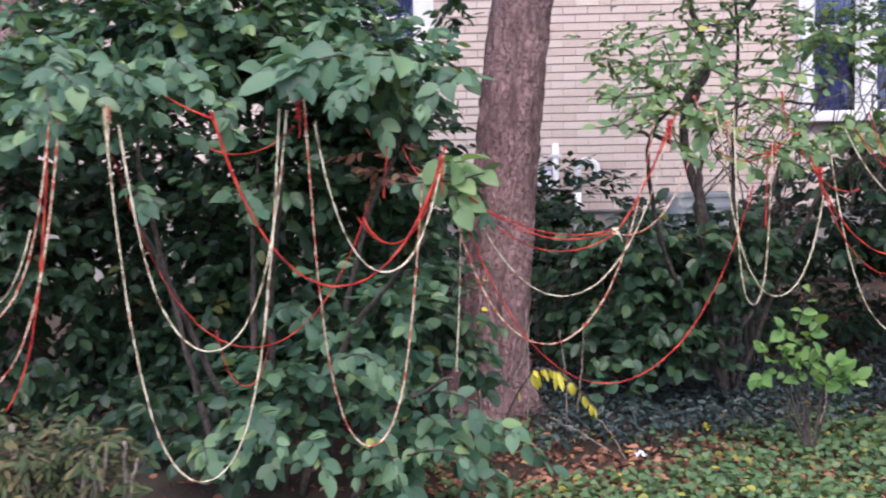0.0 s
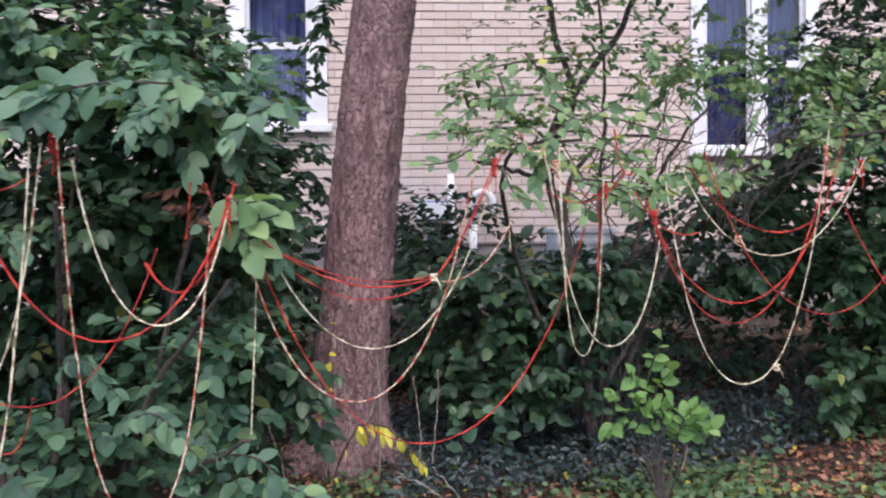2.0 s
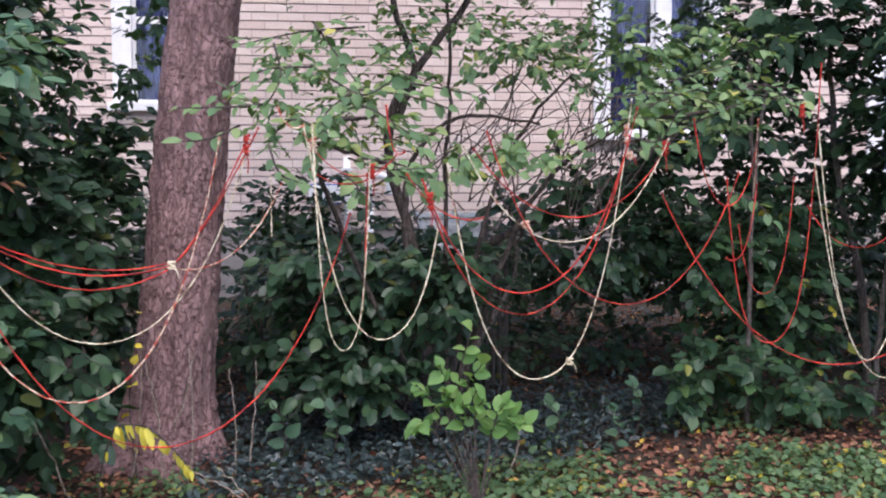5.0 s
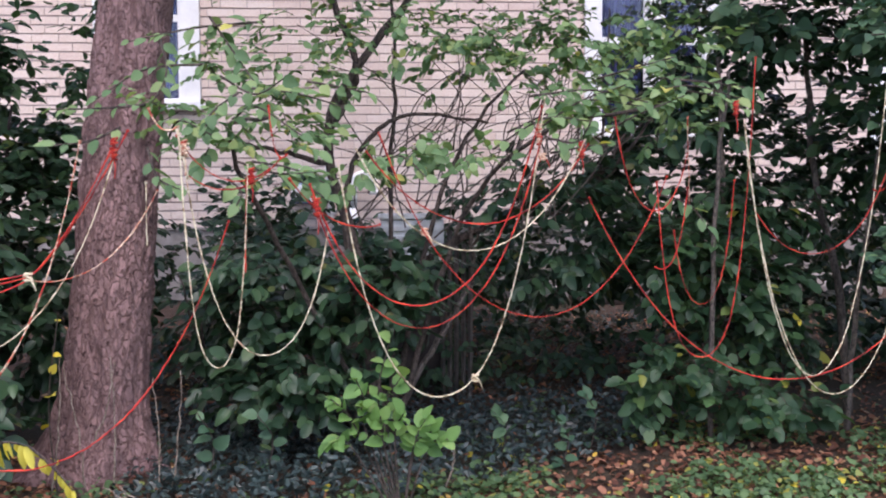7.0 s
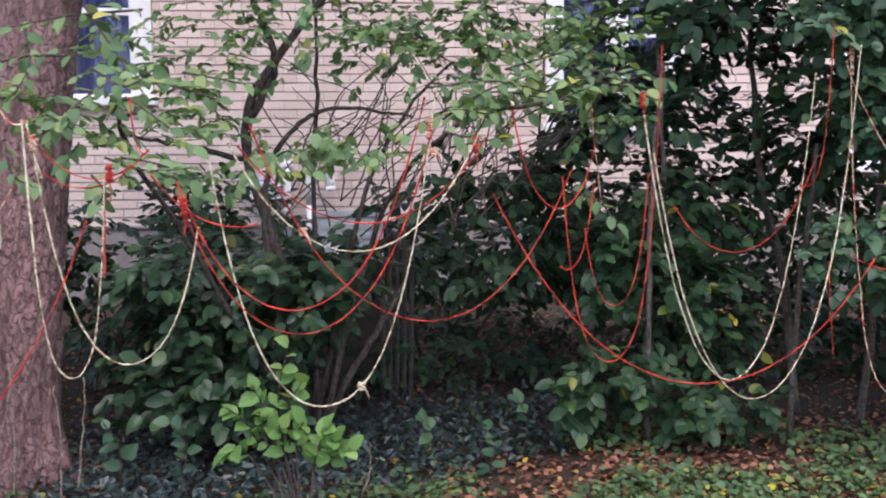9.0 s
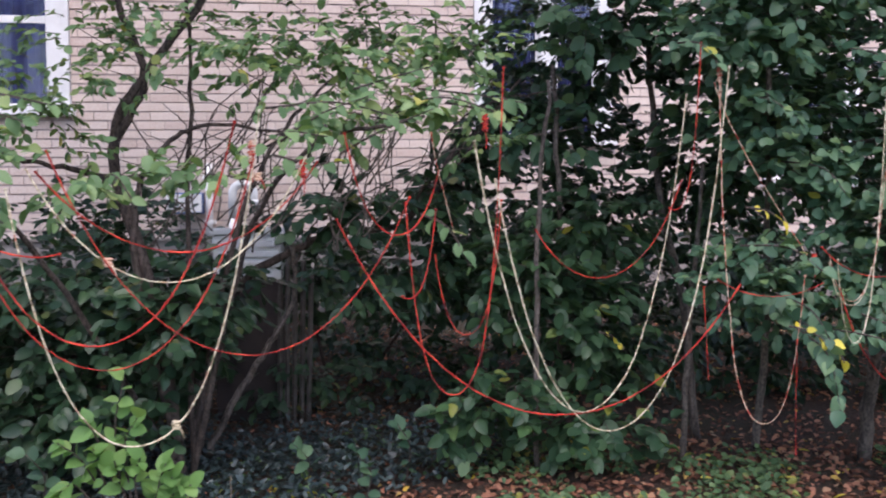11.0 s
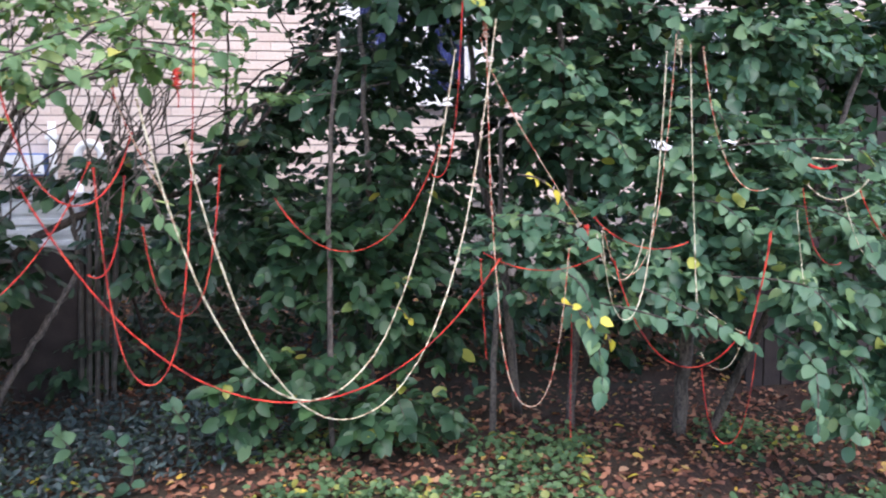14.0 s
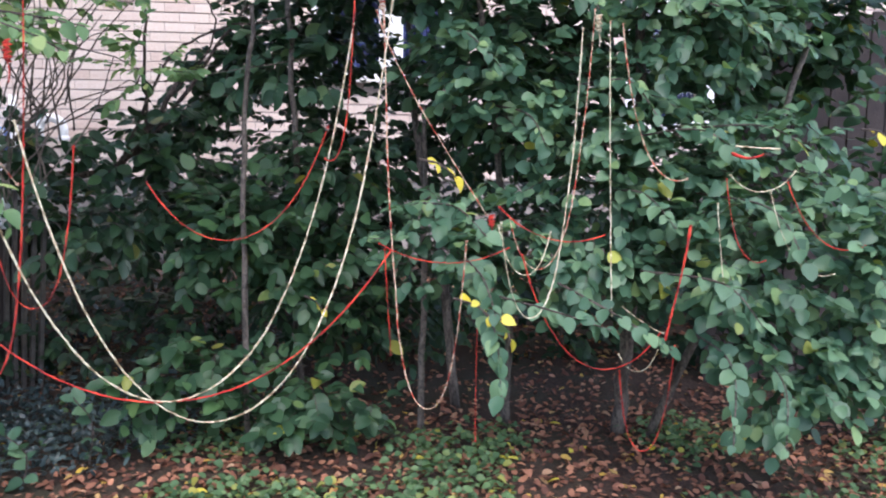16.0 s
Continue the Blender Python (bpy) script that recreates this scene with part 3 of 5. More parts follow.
ac = thing("air_conditioner", 2.2, 8.0, 0.06, "white slatted outdoor air conditioner above an added block dark as shade", "air conditioner")
# near-black block that stands in for the shade below the casing
part("shade_block", box_verts(-0.25, 0.25, -0.18, 0.2, 0.0, 1.1, 0.01), m_board, ac)
ac_case = part("casing", box_verts(-0.26, 0.26, -0.2, 0.22, 1.102, 1.46, 0.012), m_white, ac)
for k in range(4):
    part("slat", box_verts(-0.24, 0.24, -0.225, -0.195, 1.13 + 0.078 * k, 1.175 + 0.078 * k, 0.005), m_white, ac_case)
part("top_grille", box_verts(-0.28, 0.28, -0.23, 0.24, 1.462, 1.51, 0.01), m_white, ac)
planks = thing("leaning_planks", 2.55, 7.72, 0.05, "weathered grey boards leaning upright in the shade", "planks")
for k in range(5):
    v, f, _ = tube([(0.055 * k - 0.11, 0.0, 0.0), (0.06 * k - 0.1, 0.12 + 0.01 * k, 1.2 + 0.06 * ((k * 3) % 4))], [0.02], 4)
    part_mesh("plank", mesh_of("plank", v, f, m_grey_board), planks)
meter = thing("meter_box", 1.0, WALL_Y - 0.14, 1.68, "blue utility box fixed to the brick wall", "utility box")
part("box", box_verts(-0.2, 0.2, -0.1, 0.14, 0.0, 0.26, 0.012), m_blue, meter)
part("lid", box_verts(-0.21, 0.21, -0.12, -0.102, 0.02, 0.24, 0.004), m_pvc, meter)
stones = tagged(new("stone_edging"), "row of pale rough garden stones along the wall", "stones", kind="structure")
rng = np.random.default_rng(8)
for k in range(16):
    bm = bmesh.new()
    bmesh.ops.create_icosphere(bm, subdivisions=2, radius=1)
    for vv in bm.verts:
        vv.co *= 1 + 0.16 * noise.noise(vv.co * 1.6 + Vector((k, 0, 0)))
    sx = 0.16 + 0.14 * rng.random()
    bmesh.ops.transform(bm, matrix=Matrix.LocRotScale((1.9 + 0.42 * k + 0.1 * rng.random(), 11.4 + 0.2 * rng.random(), 0.52 + 0.1 * rng.random()), None, (sx, 0.14, 0.2)), verts=bm.verts)
    part("stone", bm, m_concrete, stones)

# board fence beyond the hedge's end
fence = thing("board_fence", 7.55, 7.4, 0.0, "dark weathered board fence beyond the hedge", "fence")
for k in range(34):
    x = -0.1 + 0.152 * k
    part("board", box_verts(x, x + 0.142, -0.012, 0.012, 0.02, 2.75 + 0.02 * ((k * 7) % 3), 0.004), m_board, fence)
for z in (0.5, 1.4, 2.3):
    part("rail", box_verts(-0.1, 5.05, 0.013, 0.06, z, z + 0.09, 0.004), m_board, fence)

# ---- the large tree ----
tree = thing("pine_tree", 0.13, 6.2, 0.0, "large tree with thick reddish-brown furrowed bark", "tree")
zs = np.concatenate([np.linspace(-0.1, 0.5, 30), np.linspace(0.52, 3.6, 130), np.linspace(3.7, 9, 40)])
sides = 96
tv = []
for z in zs:
    cx = 0.02 + 0.11 * z + 0.012 * math.sin(z * 2.1)
    r = 0.25 + 0.16 * math.exp(-max(z, 0) / 0.25) - 0.012 * z
    for k in range(sides):
        th = 2 * math.pi * k / sides
        flare = 1 + 0.18 * math.exp(-max(z, 0) / 0.25) * math.cos(5 * th + 0.7)
        warp = 2.2 * noise.noise((math.cos(th) * 1.5, math.sin(th) * 1.5, z * 0.9))
        plate = abs(math.sin(th * 12 + warp * 2.5 + 0.6 * math.sin(z * 7 + th * 3))) ** 0.6
        cross = noise.noise((math.cos(th) * 7, math.sin(th) * 7, z * 7.0))
        rr = r * flare + 0.008 * plate + 0.02 * cross + 0.01 * noise.noise((math.cos(th) * 15, math.sin(th) * 15, z * 13.0)) - 0.008
        tv.append((cx + rr * math.cos(th), rr * math.sin(th), z))
n = len(zs)
tf = [(i * sides + k, i * sides + (k + 1) % sides, (i + 1) * sides + (k + 1) % sides, (i + 1) * sides + k) for i in range(n - 1) for k in range(sides)]
part_mesh("trunk", mesh_of("trunk", tv, tf, m_bark, True), tree)
rng = np.random.default_rng(5)
for k in range(7):
    a, z = rng.uniform(0, 6.28), 5.0 + 0.55 * k
    b = (0.15 + 0.11 * z, 6.2, z)
    stem(tree, [b, (b[0] + 1.0 * math.cos(a), b[1] + 1.0 * math.sin(a), z + 0.25), (b[0] + 2.0 * math.cos(a), b[1] + 2.0 * math.sin(a), z + 0.3)], 0.07, 0.02, m_bark, "limb", 8, 0.01, k)
# crown out of view, spread over the shrubs to block sky light
crown(tree, [(0.9 + 2.0 * math.cos(a), 7.5 + 1.5 * math.sin(a), 5.2 + 0.5 * (k % 3), 1.1, 0.9, 0.45) for k, a in enumerate(np.linspace(0, 5.6, 8))] + [(1.0, 7.2, 6.6, 1.5, 1.3, 0.7), (0.9, 6.8, 5.0, 1.2, 0.9, 0.4)], 20, 0.15, 0.34, m_shade_dark, 6)


# ---- shrubs ----
def shrub(name, x, y, label, group=""):
    return thing(name, x, y, 0.0, label, "shrub", group)


# big-leaved shrub by the start of the path
a_shrub = shrub("big_leaved_shrub", -0.93, 4.35, "dense shrub with large oval dull green leaves")
for k, (p, q) in enumerate([((-1.03, 4.45, 0), (-1.54, 3.95, 1.6)), ((-0.93, 4.45, 0), (-0.73, 3.64, 1.7)), ((-0.83, 4.35, 0), (-0.12, 3.87, 1.38)), ((-0.73, 4.55, 0), (-0.22, 4.37, 2.02)), ((-1.34, 4.66, 0), (-1.84, 4.66, 2.34)), ((-1.13, 4.55, 0), (-1.03, 4.96, 2.56)), ((-0.53, 4.15, 0), (-0.02, 3.72, 0.75))]):
    mid = [(p[0] + q[0]) / 2 - 0.1, (p[1] + q[1]) / 2 + 0.15, (p[2] + q[2]) / 2 + 0.1]
    stem(a_shrub, [p, mid, q], 0.022, 0.008, m_stem, seed=20 + k)
# leaves that hang towards the open side, each its own
for k, (pts, size, count) in enumerate([
    ([(-0.22, 3.66, 2.15), (-0.45, 3.29, 2.09), (-0.63, 3.14, 2)], 0.17, 12),
    ([(-1.64, 3.39, 2.08), (-1.46, 3.14, 2.04), (-1.34, 3.06, 1.96)], 0.12, 14),
    ([(-1.56, 3.34, 1.97), (-1.48, 3.1, 1.96), (-1.42, 3.04, 1.83)], 0.1, 9),
    ([(-1.34, 3.39, 2.1), (-1.23, 3.14, 2.04), (-1.11, 3.08, 1.98)], 0.12, 12),
    ([(-1.94, 3.44, 1.73), (-1.79, 3.19, 1.81), (-1.64, 3.06, 1.75)], 0.11, 12),
    ([(-0.58, 3.54, 2.13), (-0.58, 3.24, 2.07), (-0.56, 3.14, 1.96)], 0.16, 9),
    ([(-0.83, 3.64, 2.08), (-0.68, 3.39, 2.06), (-0.57, 3.26, 2)], 0.15, 9),
    ([(-1.94, 3.74, 1.92), (-1.64, 3.39, 1.98), (-1.29, 3.24, 1.98)], 0.13, 18),
    ([(-1.79, 3.64, 1.81), (-1.64, 3.34, 1.85), (-1.46, 3.16, 1.83)], 0.12, 14),
    ([(-1.23, 3.85, 2.13), (-1.13, 3.54, 2.13), (-0.98, 3.39, 1.98)], 0.13, 16),
    ([(-1.03, 3.95, 2.02), (-0.98, 3.64, 1.94), (-0.89, 3.49, 1.81)], 0.13, 12),
    ([(-0.22, 4.17, 2.18), (-0.37, 3.95, 2.13), (-0.53, 3.85, 1.98)], 0.13, 14),
    ([(0.08, 4.29, 2.13), (-0.02, 4.08, 2.11), (-0.17, 3.97, 1.94)], 0.13, 16),
    ([(-0.32, 4.06, 1.6), (-0.07, 3.77, 1.62), (0.16, 3.6, 1.65)], 0.12, 8),
    ([(-0.12, 3.77, 1.62), (0.06, 3.62, 1.6), (0.14, 3.59, 1.45)], 0.115, 9),
    ([(-1.39, 3.74, 1.6), (-1.29, 3.44, 1.6), (-1.21, 3.34, 1.51)], 0.11, 10),
    ([(-1.03, 3.95, 1.54), (-0.93, 3.69, 1.58), (-0.83, 3.54, 1.49)], 0.13, 8),
    ([(-1.13, 3.85, 0.32), (-1.08, 3.54, 0.53), (-1.03, 3.44, 0.45)], 0.125, 11),
    ([(-0.93, 3.85, 0.43), (-0.83, 3.54, 0.64), (-0.73, 3.44, 0.53)], 0.125, 13),
    ([(-0.73, 3.85, 0.32), (-0.63, 3.54, 0.53), (-0.53, 3.42, 0.4)], 0.12, 13),
    ([(-0.42, 3.85, 0.37), (-0.32, 3.55, 0.53), (-0.22, 3.46, 0.32)], 0.115, 13),
    ([(-0.22, 3.96, 0.64), (0.03, 3.72, 0.66), (0.12, 3.66, 0.49)], 0.11, 14),
    ([(-0.02, 3.87, 0.53), (0.18, 3.68, 0.55), (0.41, 3.59, 0.38)], 0.115, 15),
    ([(-0.32, 3.96, 0.32), (-0.02, 3.67, 0.43), (0.18, 3.58, 0.23)], 0.11, 14),
    ([(-0.63, 4.05, 0.75), (-0.42, 3.85, 0.83), (-0.22, 3.71, 0.66)], 0.11, 16),
    ([(-0.93, 4.15, 0.96), (-0.78, 4, 1.04), (-0.58, 3.9, 0.89)], 0.12, 14),
]):
    spray(a_shrub, pts, size if size > 0.14 else 0.82 * size, 0.66, count if size > 0.14 else int(1.45 * count), m_single, 500 + k)
for k, (pts, n) in enumerate([([(-0.17, 3.62, 1.63), (-0.02, 3.58, 1.61), (0.13, 3.54, 1.64)], 6), ([(-0.03, 3.6, 1.57), (0.01, 3.56, 1.54), (0.02, 3.52, 1.49)], 5), ([(-0.09, 3.62, 1.72), (-0.02, 3.58, 1.69), (0.05, 3.54, 1.69)], 5)]):
    spray(a_shrub, pts, 0.13, 0.74, n, m_single_light, 830 + k)
crown(a_shrub, [(-1.44, 3.79, 1.98, 0.46, 0.21, 0.21), (-0.32, 4.26, 2.13, 0.41, 0.21, 0.26), (-0.83, 4.15, 0.53, 0.46, 0.15, 0.36), (-0.17, 4.07, 0.37, 0.36, 0.15, 0.31),
                (-0.48, 4.35, 0.85, 0.52, 0.15, 0.42)], 46, 0.095, 0.66, m_soft, 31)
crown(a_shrub, [(-1.54, 4.76, 2.5, 1.24, 0.31, 0.36), (-0.53, 4.76, 2.34, 0.52, 0.31, 0.31), (-2.25, 4.25, 2.13, 0.52, 0.31, 0.36)], 46, 0.1, 0.66, m_soft, 30)
# low and inner leaves of the same shrub, shade put into their colour
crown(a_shrub, [(-1.1, 4.35, 0.25, 0.45, 0.22, 0.2), (-1.7, 4.95, 0.3, 0.75, 0.3, 0.3), (-1.03, 4.66, 1.6, 0.52, 0.21, 0.31)], 30, 0.1, 0.64, m_shade_dark, 336)
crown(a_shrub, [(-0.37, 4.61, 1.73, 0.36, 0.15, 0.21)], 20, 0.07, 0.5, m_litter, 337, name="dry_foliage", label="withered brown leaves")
# rear leaves, again in the green that has the shade mixed in
crown(a_shrub, [(-1.54, 5.26, 2.56, 1.34, 0.36, 0.52), (-0.95, 5.3, 1.75, 0.7, 0.3, 0.35), (-0.45, 5.35, 1.5, 0.5, 0.3, 0.35), (-0.58, 5.06, 1.97, 0.57, 0.31, 0.52), (-1.5, 5.75, 1.05, 1.2, 0.3, 0.95), (-0.32, 4.97, 0.75, 0.52, 0.31, 0.62), (-2.9, 5.5, 1.4, 0.7, 0.4, 1.4), (-2.1, 5.9, 0.5, 0.8, 0.3, 0.5), (-1.34, 5.26, 3.3, 1.24, 0.41, 0.42)], 70, 0.1, 0.64, m_shade_dark, 32)

# growth between the first shrub and the house
back = shrub("back_shrub", -1.64, 6.88, "dark overgrown shrub close to the house", "back shrubs")
stem(back, [(-1.64, 6.88, 0), (-1.54, 6.78, 1.6), (-1.23, 6.68, 3.41)], 0.05, 0.02, m_stem, seed=3)
stem(back, [(-1.74, 6.88, 0), (-2.25, 6.78, 1.6), (-2.65, 6.68, 3.41)], 0.05, 0.02, m_stem, seed=4)
stem(back, [(-0.78, 7.08, 0), (-0.73, 6.98, 1.28), (-0.58, 6.88, 2.34)], 0.024, 0.01, m_stem, seed=5)
# shade-darkened leaf colour, so the gaps towards the house read dark
crown(back, [(-1.03, 6.48, 2.88, 0.52, 0.41, 0.47), (-2.25, 6.58, 2.88, 1.13, 0.41, 0.83), (-1.74, 6.68, 1.28, 1.44, 0.41, 1.14), (-0.48, 6.79, 1.06, 0.57, 0.41, 0.94), (-0.42, 7.09, 2.02, 0.46, 0.31, 0.42), (-3.26, 6.58, 1.7, 0.82, 0.52, 1.66), (-2.2, 6.3, 1.7, 0.9, 0.3, 0.55), (-2.0, 6.1, 0.5, 0.9, 0.3, 0.5)], 62, 0.105, 0.58, m_shade_dark, 33)
crown(back, [(-0.27, 7.31, 2.66, 0.19, 0.21, 0.62), (-0.02, 7.13, 3.19, 0.21, 0.21, 0.42)], 26, 0.09, 0.55, m_deep, 333)
crown(back, [(-0.82, 6.9, 2.75, 0.32, 0.25, 0.55), (-1.35, 6.95, 2.95, 0.45, 0.3, 0.5), (-0.95, 6.9, 2.15, 0.4, 0.25, 0.4), (-0.6, 6.9, 2.65, 0.22, 0.2, 0.5), (-0.5, 6.95, 1.75, 0.3, 0.2, 0.35)], 44, 0.085, 0.6, m_deep, 3331)

rear = thing("rear_tree", -3.2, 6.1, 0.0, "tree with a dark trunk beside the house", "tree")
stem(rear, [(-3.21, 6.07, -0.05), (-3.19, 6.07, 1.6), (-3.14, 6.07, 3.19), (-3.06, 6.07, 6.39)], 0.19, 0.11, m_bark, "trunk", 16, 0.004, 7)
crown(rear, [(-3.06, 6.07, 5.96, 1.34, 1.24, 0.83)], 12, 0.13, 0.5, m_shade_dark, 334)

# light-leaved shrub with arching stems
b_shrub = shrub("arching_shrub", 1.95, 6.38, "open shrub with arching stems and small light green leaves")
for k, pts in enumerate([
    [(1.95, 6.38, 0), (1.85, 6.32, 1.06), (1.62, 6.25, 2.05), (1.8, 6.27, 2.49), (2.11, 6.28, 2.91), (2.31, 6.28, 3.38)],
    [(1.62, 6.25, 2.07), (1.8, 6.27, 2.49), (1.68, 6.26, 2.91), (1.6, 6.25, 3.39)],
    [(1.98, 6.38, 0), (1.75, 6.26, 1.27), (1.76, 6.26, 1.84), (1.95, 6.28, 2.12), (2.21, 6.28, 2.22), (2.65, 6.28, 2.16)],
    [(2.02, 6.41, 0), (2.02, 6.39, 1.69), (2.05, 6.39, 2.54), (2, 6.39, 3.38)],
    [(2.02, 6.41, 0.32), (2.31, 6.39, 1.58), (2.61, 6.39, 2.21), (2.91, 6.39, 2.52)],
    [(2, 6.39, 0), (1.4, 6.02, 1.27), (1.19, 5.18, 1.97), (1.5, 4.58, 2.02)],
    [(2, 6.39, 0), (2.41, 5.86, 1.48), (2.81, 5.23, 2), (3.32, 4.71, 2.1)],
    [(1.62, 6.25, 1.91), (1.3, 6.02, 1.97), (1.04, 5.79, 2.02)],
]):
    stem(b_shrub, pts, (0.042, 0.026, 0.026)[k] if k < 3 else 0.02, 0.018 if k < 2 else 0.008, m_stem, seed=40 + k)
rng = np.random.default_rng(77)
for k in range(58):
    x0 = rng.uniform(1.7, 3.3)
    z0 = rng.uniform(1.4, 2.0)
    stem(b_shrub, [(x0, 6.45, z0), (x0 + rng.normal(0.15, 0.2), 6.35, z0 + 0.4), (x0 + rng.normal(0.35, 0.3), 6.25, z0 + rng.uniform(0.5, 0.9))], 0.006, 0.0025, m_stem_pale, "twig", 5, 0.003, 100 + k)
crown(b_shrub, [(1.75, 5.95, 2.65, 0.82, 0.36, 0.52), (1.35, 5.81, 2.28, 0.52, 0.31, 0.42), (2.61, 6.39, 2.74, 0.77, 0.36, 0.47), (0.99, 5.68, 2.45, 0.26, 0.21, 0.36), (2, 6.07, 3.33, 1.03, 0.41, 0.31), (2.21, 6.91, 3.91, 1.24, 0.62, 0.31), (3.02, 6.6, 2.84, 0.52, 0.31, 0.42)], 30, 0.06, 0.56, m_light, 34, 0.7)
crown(b_shrub, [(2.86, 4.97, 2.1, 0.43, 0.26, 0.14), (3.37, 4.82, 2.15, 0.35, 0.23, 0.12), (1.35, 4.46, 1.91, 0.43, 0.21, 0.21), (1.9, 4.71, 1.82, 0.41, 0.21, 0.17), (0.99, 4.75, 2.08, 0.21, 0.15, 0.21), (2.41, 5.03, 1.85, 0.36, 0.21, 0.12), (2.91, 5.23, 2.44, 0.57, 0.26, 0.23), (2.31, 5.44, 2.51, 0.41, 0.26, 0.21), (3.52, 5.23, 2.51, 0.36, 0.26, 0.21)], 30, 0.066, 0.62, m_light, 35, 0.6)
for k, (pts, n) in enumerate([
    ([(2.61, 5.13, 2), (2.91, 4.82, 2.12), (3.17, 4.66, 2.08)], 14), ([(3.12, 5.03, 2.1), (3.37, 4.71, 2.18), (3.62, 4.61, 2.11)], 14), ([(2.51, 4.92, 1.9), (2.71, 4.66, 2.02), (2.91, 4.55, 2)], 12),
    ([(0.99, 4.75, 1.92), (1.14, 4.35, 1.98), (1.3, 4.2, 1.91)], 13), ([(1.3, 4.67, 2.02), (1.45, 4.37, 2.04), (1.65, 4.25, 1.91)], 13), ([(1.5, 4.68, 1.7), (1.6, 4.43, 1.74), (1.75, 4.3, 1.65)], 11),
    ([(1.9, 4.91, 1.8), (2.05, 4.61, 1.85), (2.16, 4.45, 1.75)], 11), ([(3.32, 4.92, 1.68), (3.42, 4.71, 1.62), (3.5, 4.61, 1.46)], 8),
]):
    spray(b_shrub, pts, 0.076, 0.66, n, m_single_light, 560 + k)
crown(b_shrub, [(3.6, 6.2, 2.65, 0.35, 0.2, 0.3), (3.28, 5.6, 2.23, 0.3, 0.18, 0.16), (3.23, 6.3, 2.71, 0.32, 0.2, 0.3), (3.7, 5.9, 2.16, 0.3, 0.2, 0.22)], 34, 0.062, 0.6, m_light, 345, 0.7)

# light leaves about the tops of the garlands
for k, (pts, n) in enumerate([
    ([(1.46, 4.6, 2.44), (1.17, 4.55, 2.4), (0.9, 4.5, 2.33)], 12),
    ([(1.23, 4.4, 2.22), (1.01, 4.35, 2.19), (0.82, 4.3, 2.06)], 12),
    ([(1.02, 4.3, 2.04), (0.86, 4.25, 2.02), (0.68, 4.2, 2.01)], 8),
    ([(0.92, 4.3, 1.95), (0.81, 4.25, 1.89), (0.68, 4.2, 1.87)], 6),
    ([(1.43, 4.4, 2.12), (1.63, 4.35, 2.09), (1.82, 4.3, 2.03)], 13),
    ([(1.3, 4.4, 2.17), (1.45, 4.35, 2.09), (1.58, 4.3, 2.15)], 10),
    ([(1.05, 4.2, 1.86), (1.1, 4.15, 1.74), (1.2, 4.1, 1.69)], 8),
    ([(1.38, 4.3, 1.81), (1.54, 4.25, 1.76), (1.71, 4.2, 1.76)], 11),
    ([(1.22, 4.6, 2.46), (1.33, 4.55, 2.3), (1.48, 4.5, 2.08)], 12),
    ([(1.06, 4.4, 2.32), (1.09, 4.35, 2.16), (1.01, 4.3, 2)], 10),
    ([(2.65, 4.7, 2.13), (2.94, 4.65, 2.15), (3.18, 4.6, 2.09)], 15),
    ([(3.3, 4.8, 2.23), (3.54, 4.75, 2.2), (3.75, 4.7, 2.16)], 14),
    ([(2.7, 4.5, 1.92), (2.82, 4.45, 1.9), (2.88, 4.4, 2)], 8),
    ([(1.66, 4.4, 2.15), (1.8, 4.35, 2.12), (1.92, 4.3, 2.09)], 8),
    ([(1.39, 4.3, 2.09), (1.29, 4.25, 2), (1.27, 4.2, 1.91)], 9),
    ([(1.36, 4.2, 1.74), (1.42, 4.15, 1.68), (1.41, 4.1, 1.63)], 6),
    ([(1.44, 4.3, 1.81), (1.6, 4.25, 1.78), (1.74, 4.2, 1.72)], 10),
    ([(2.71, 4.7, 1.99), (2.88, 4.65, 2.1), (3.08, 4.6, 2.17)], 14),
    ([(2.96, 4.7, 1.94), (3.13, 4.65, 2.03), (3.35, 4.6, 2.12)], 14),
    ([(3.42, 4.8, 2.17), (3.54, 4.75, 2.14), (3.68, 4.7, 2.07)], 10),
    ([(3.02, 4.9, 2.24), (3.17, 4.85, 2.28), (3.37, 4.8, 2.33)], 12),
    ([(2.73, 4.6, 1.86), (2.85, 4.55, 1.88), (2.98, 4.5, 1.9)], 8),
]):
    spray(b_shrub, pts, 0.074, 0.66, n, m_single_light, 800 + k)

# low dark growth behind the trunk and under the arching shrub
c_shrub = shrub("understorey_shrub", 1.4, 6.85, "low dense shrub with dark green leaves", "back shrubs")
for k in range(9):
    a = rng.uniform(0.7, 2.0)
    stem(c_shrub, [(1.4 + 0.05 * k, 6.9, 0), (a, 6.65, 0.6), (a + rng.normal(0, 0.2), 6.4, 1.2)], 0.014, 0.005, m_stem, seed=60 + k)
# shade under the arching shrub is put into the darker leaf colour
crown(c_shrub, [(1.3, 6.33, 1.06, 0.57, 0.31, 0.47), (0.94, 6.71, 0.75, 0.41, 0.31, 0.62), (1.7, 6.57, 0.9, 0.52, 0.26, 0.52), (1.4, 6.23, 0.48, 0.62, 0.26, 0.26), (2.11, 6.91, 1.16, 0.52, 0.26, 0.36), (2, 6.12, 1.11, 0.41, 0.21, 0.36)], 52, 0.1, 0.66, m_shade_dark, 36)
c2 = shrub("foundation_shrub", 2.81, 8.69, "shrub along the house wall, its leaves darkened for shade", "back shrubs")
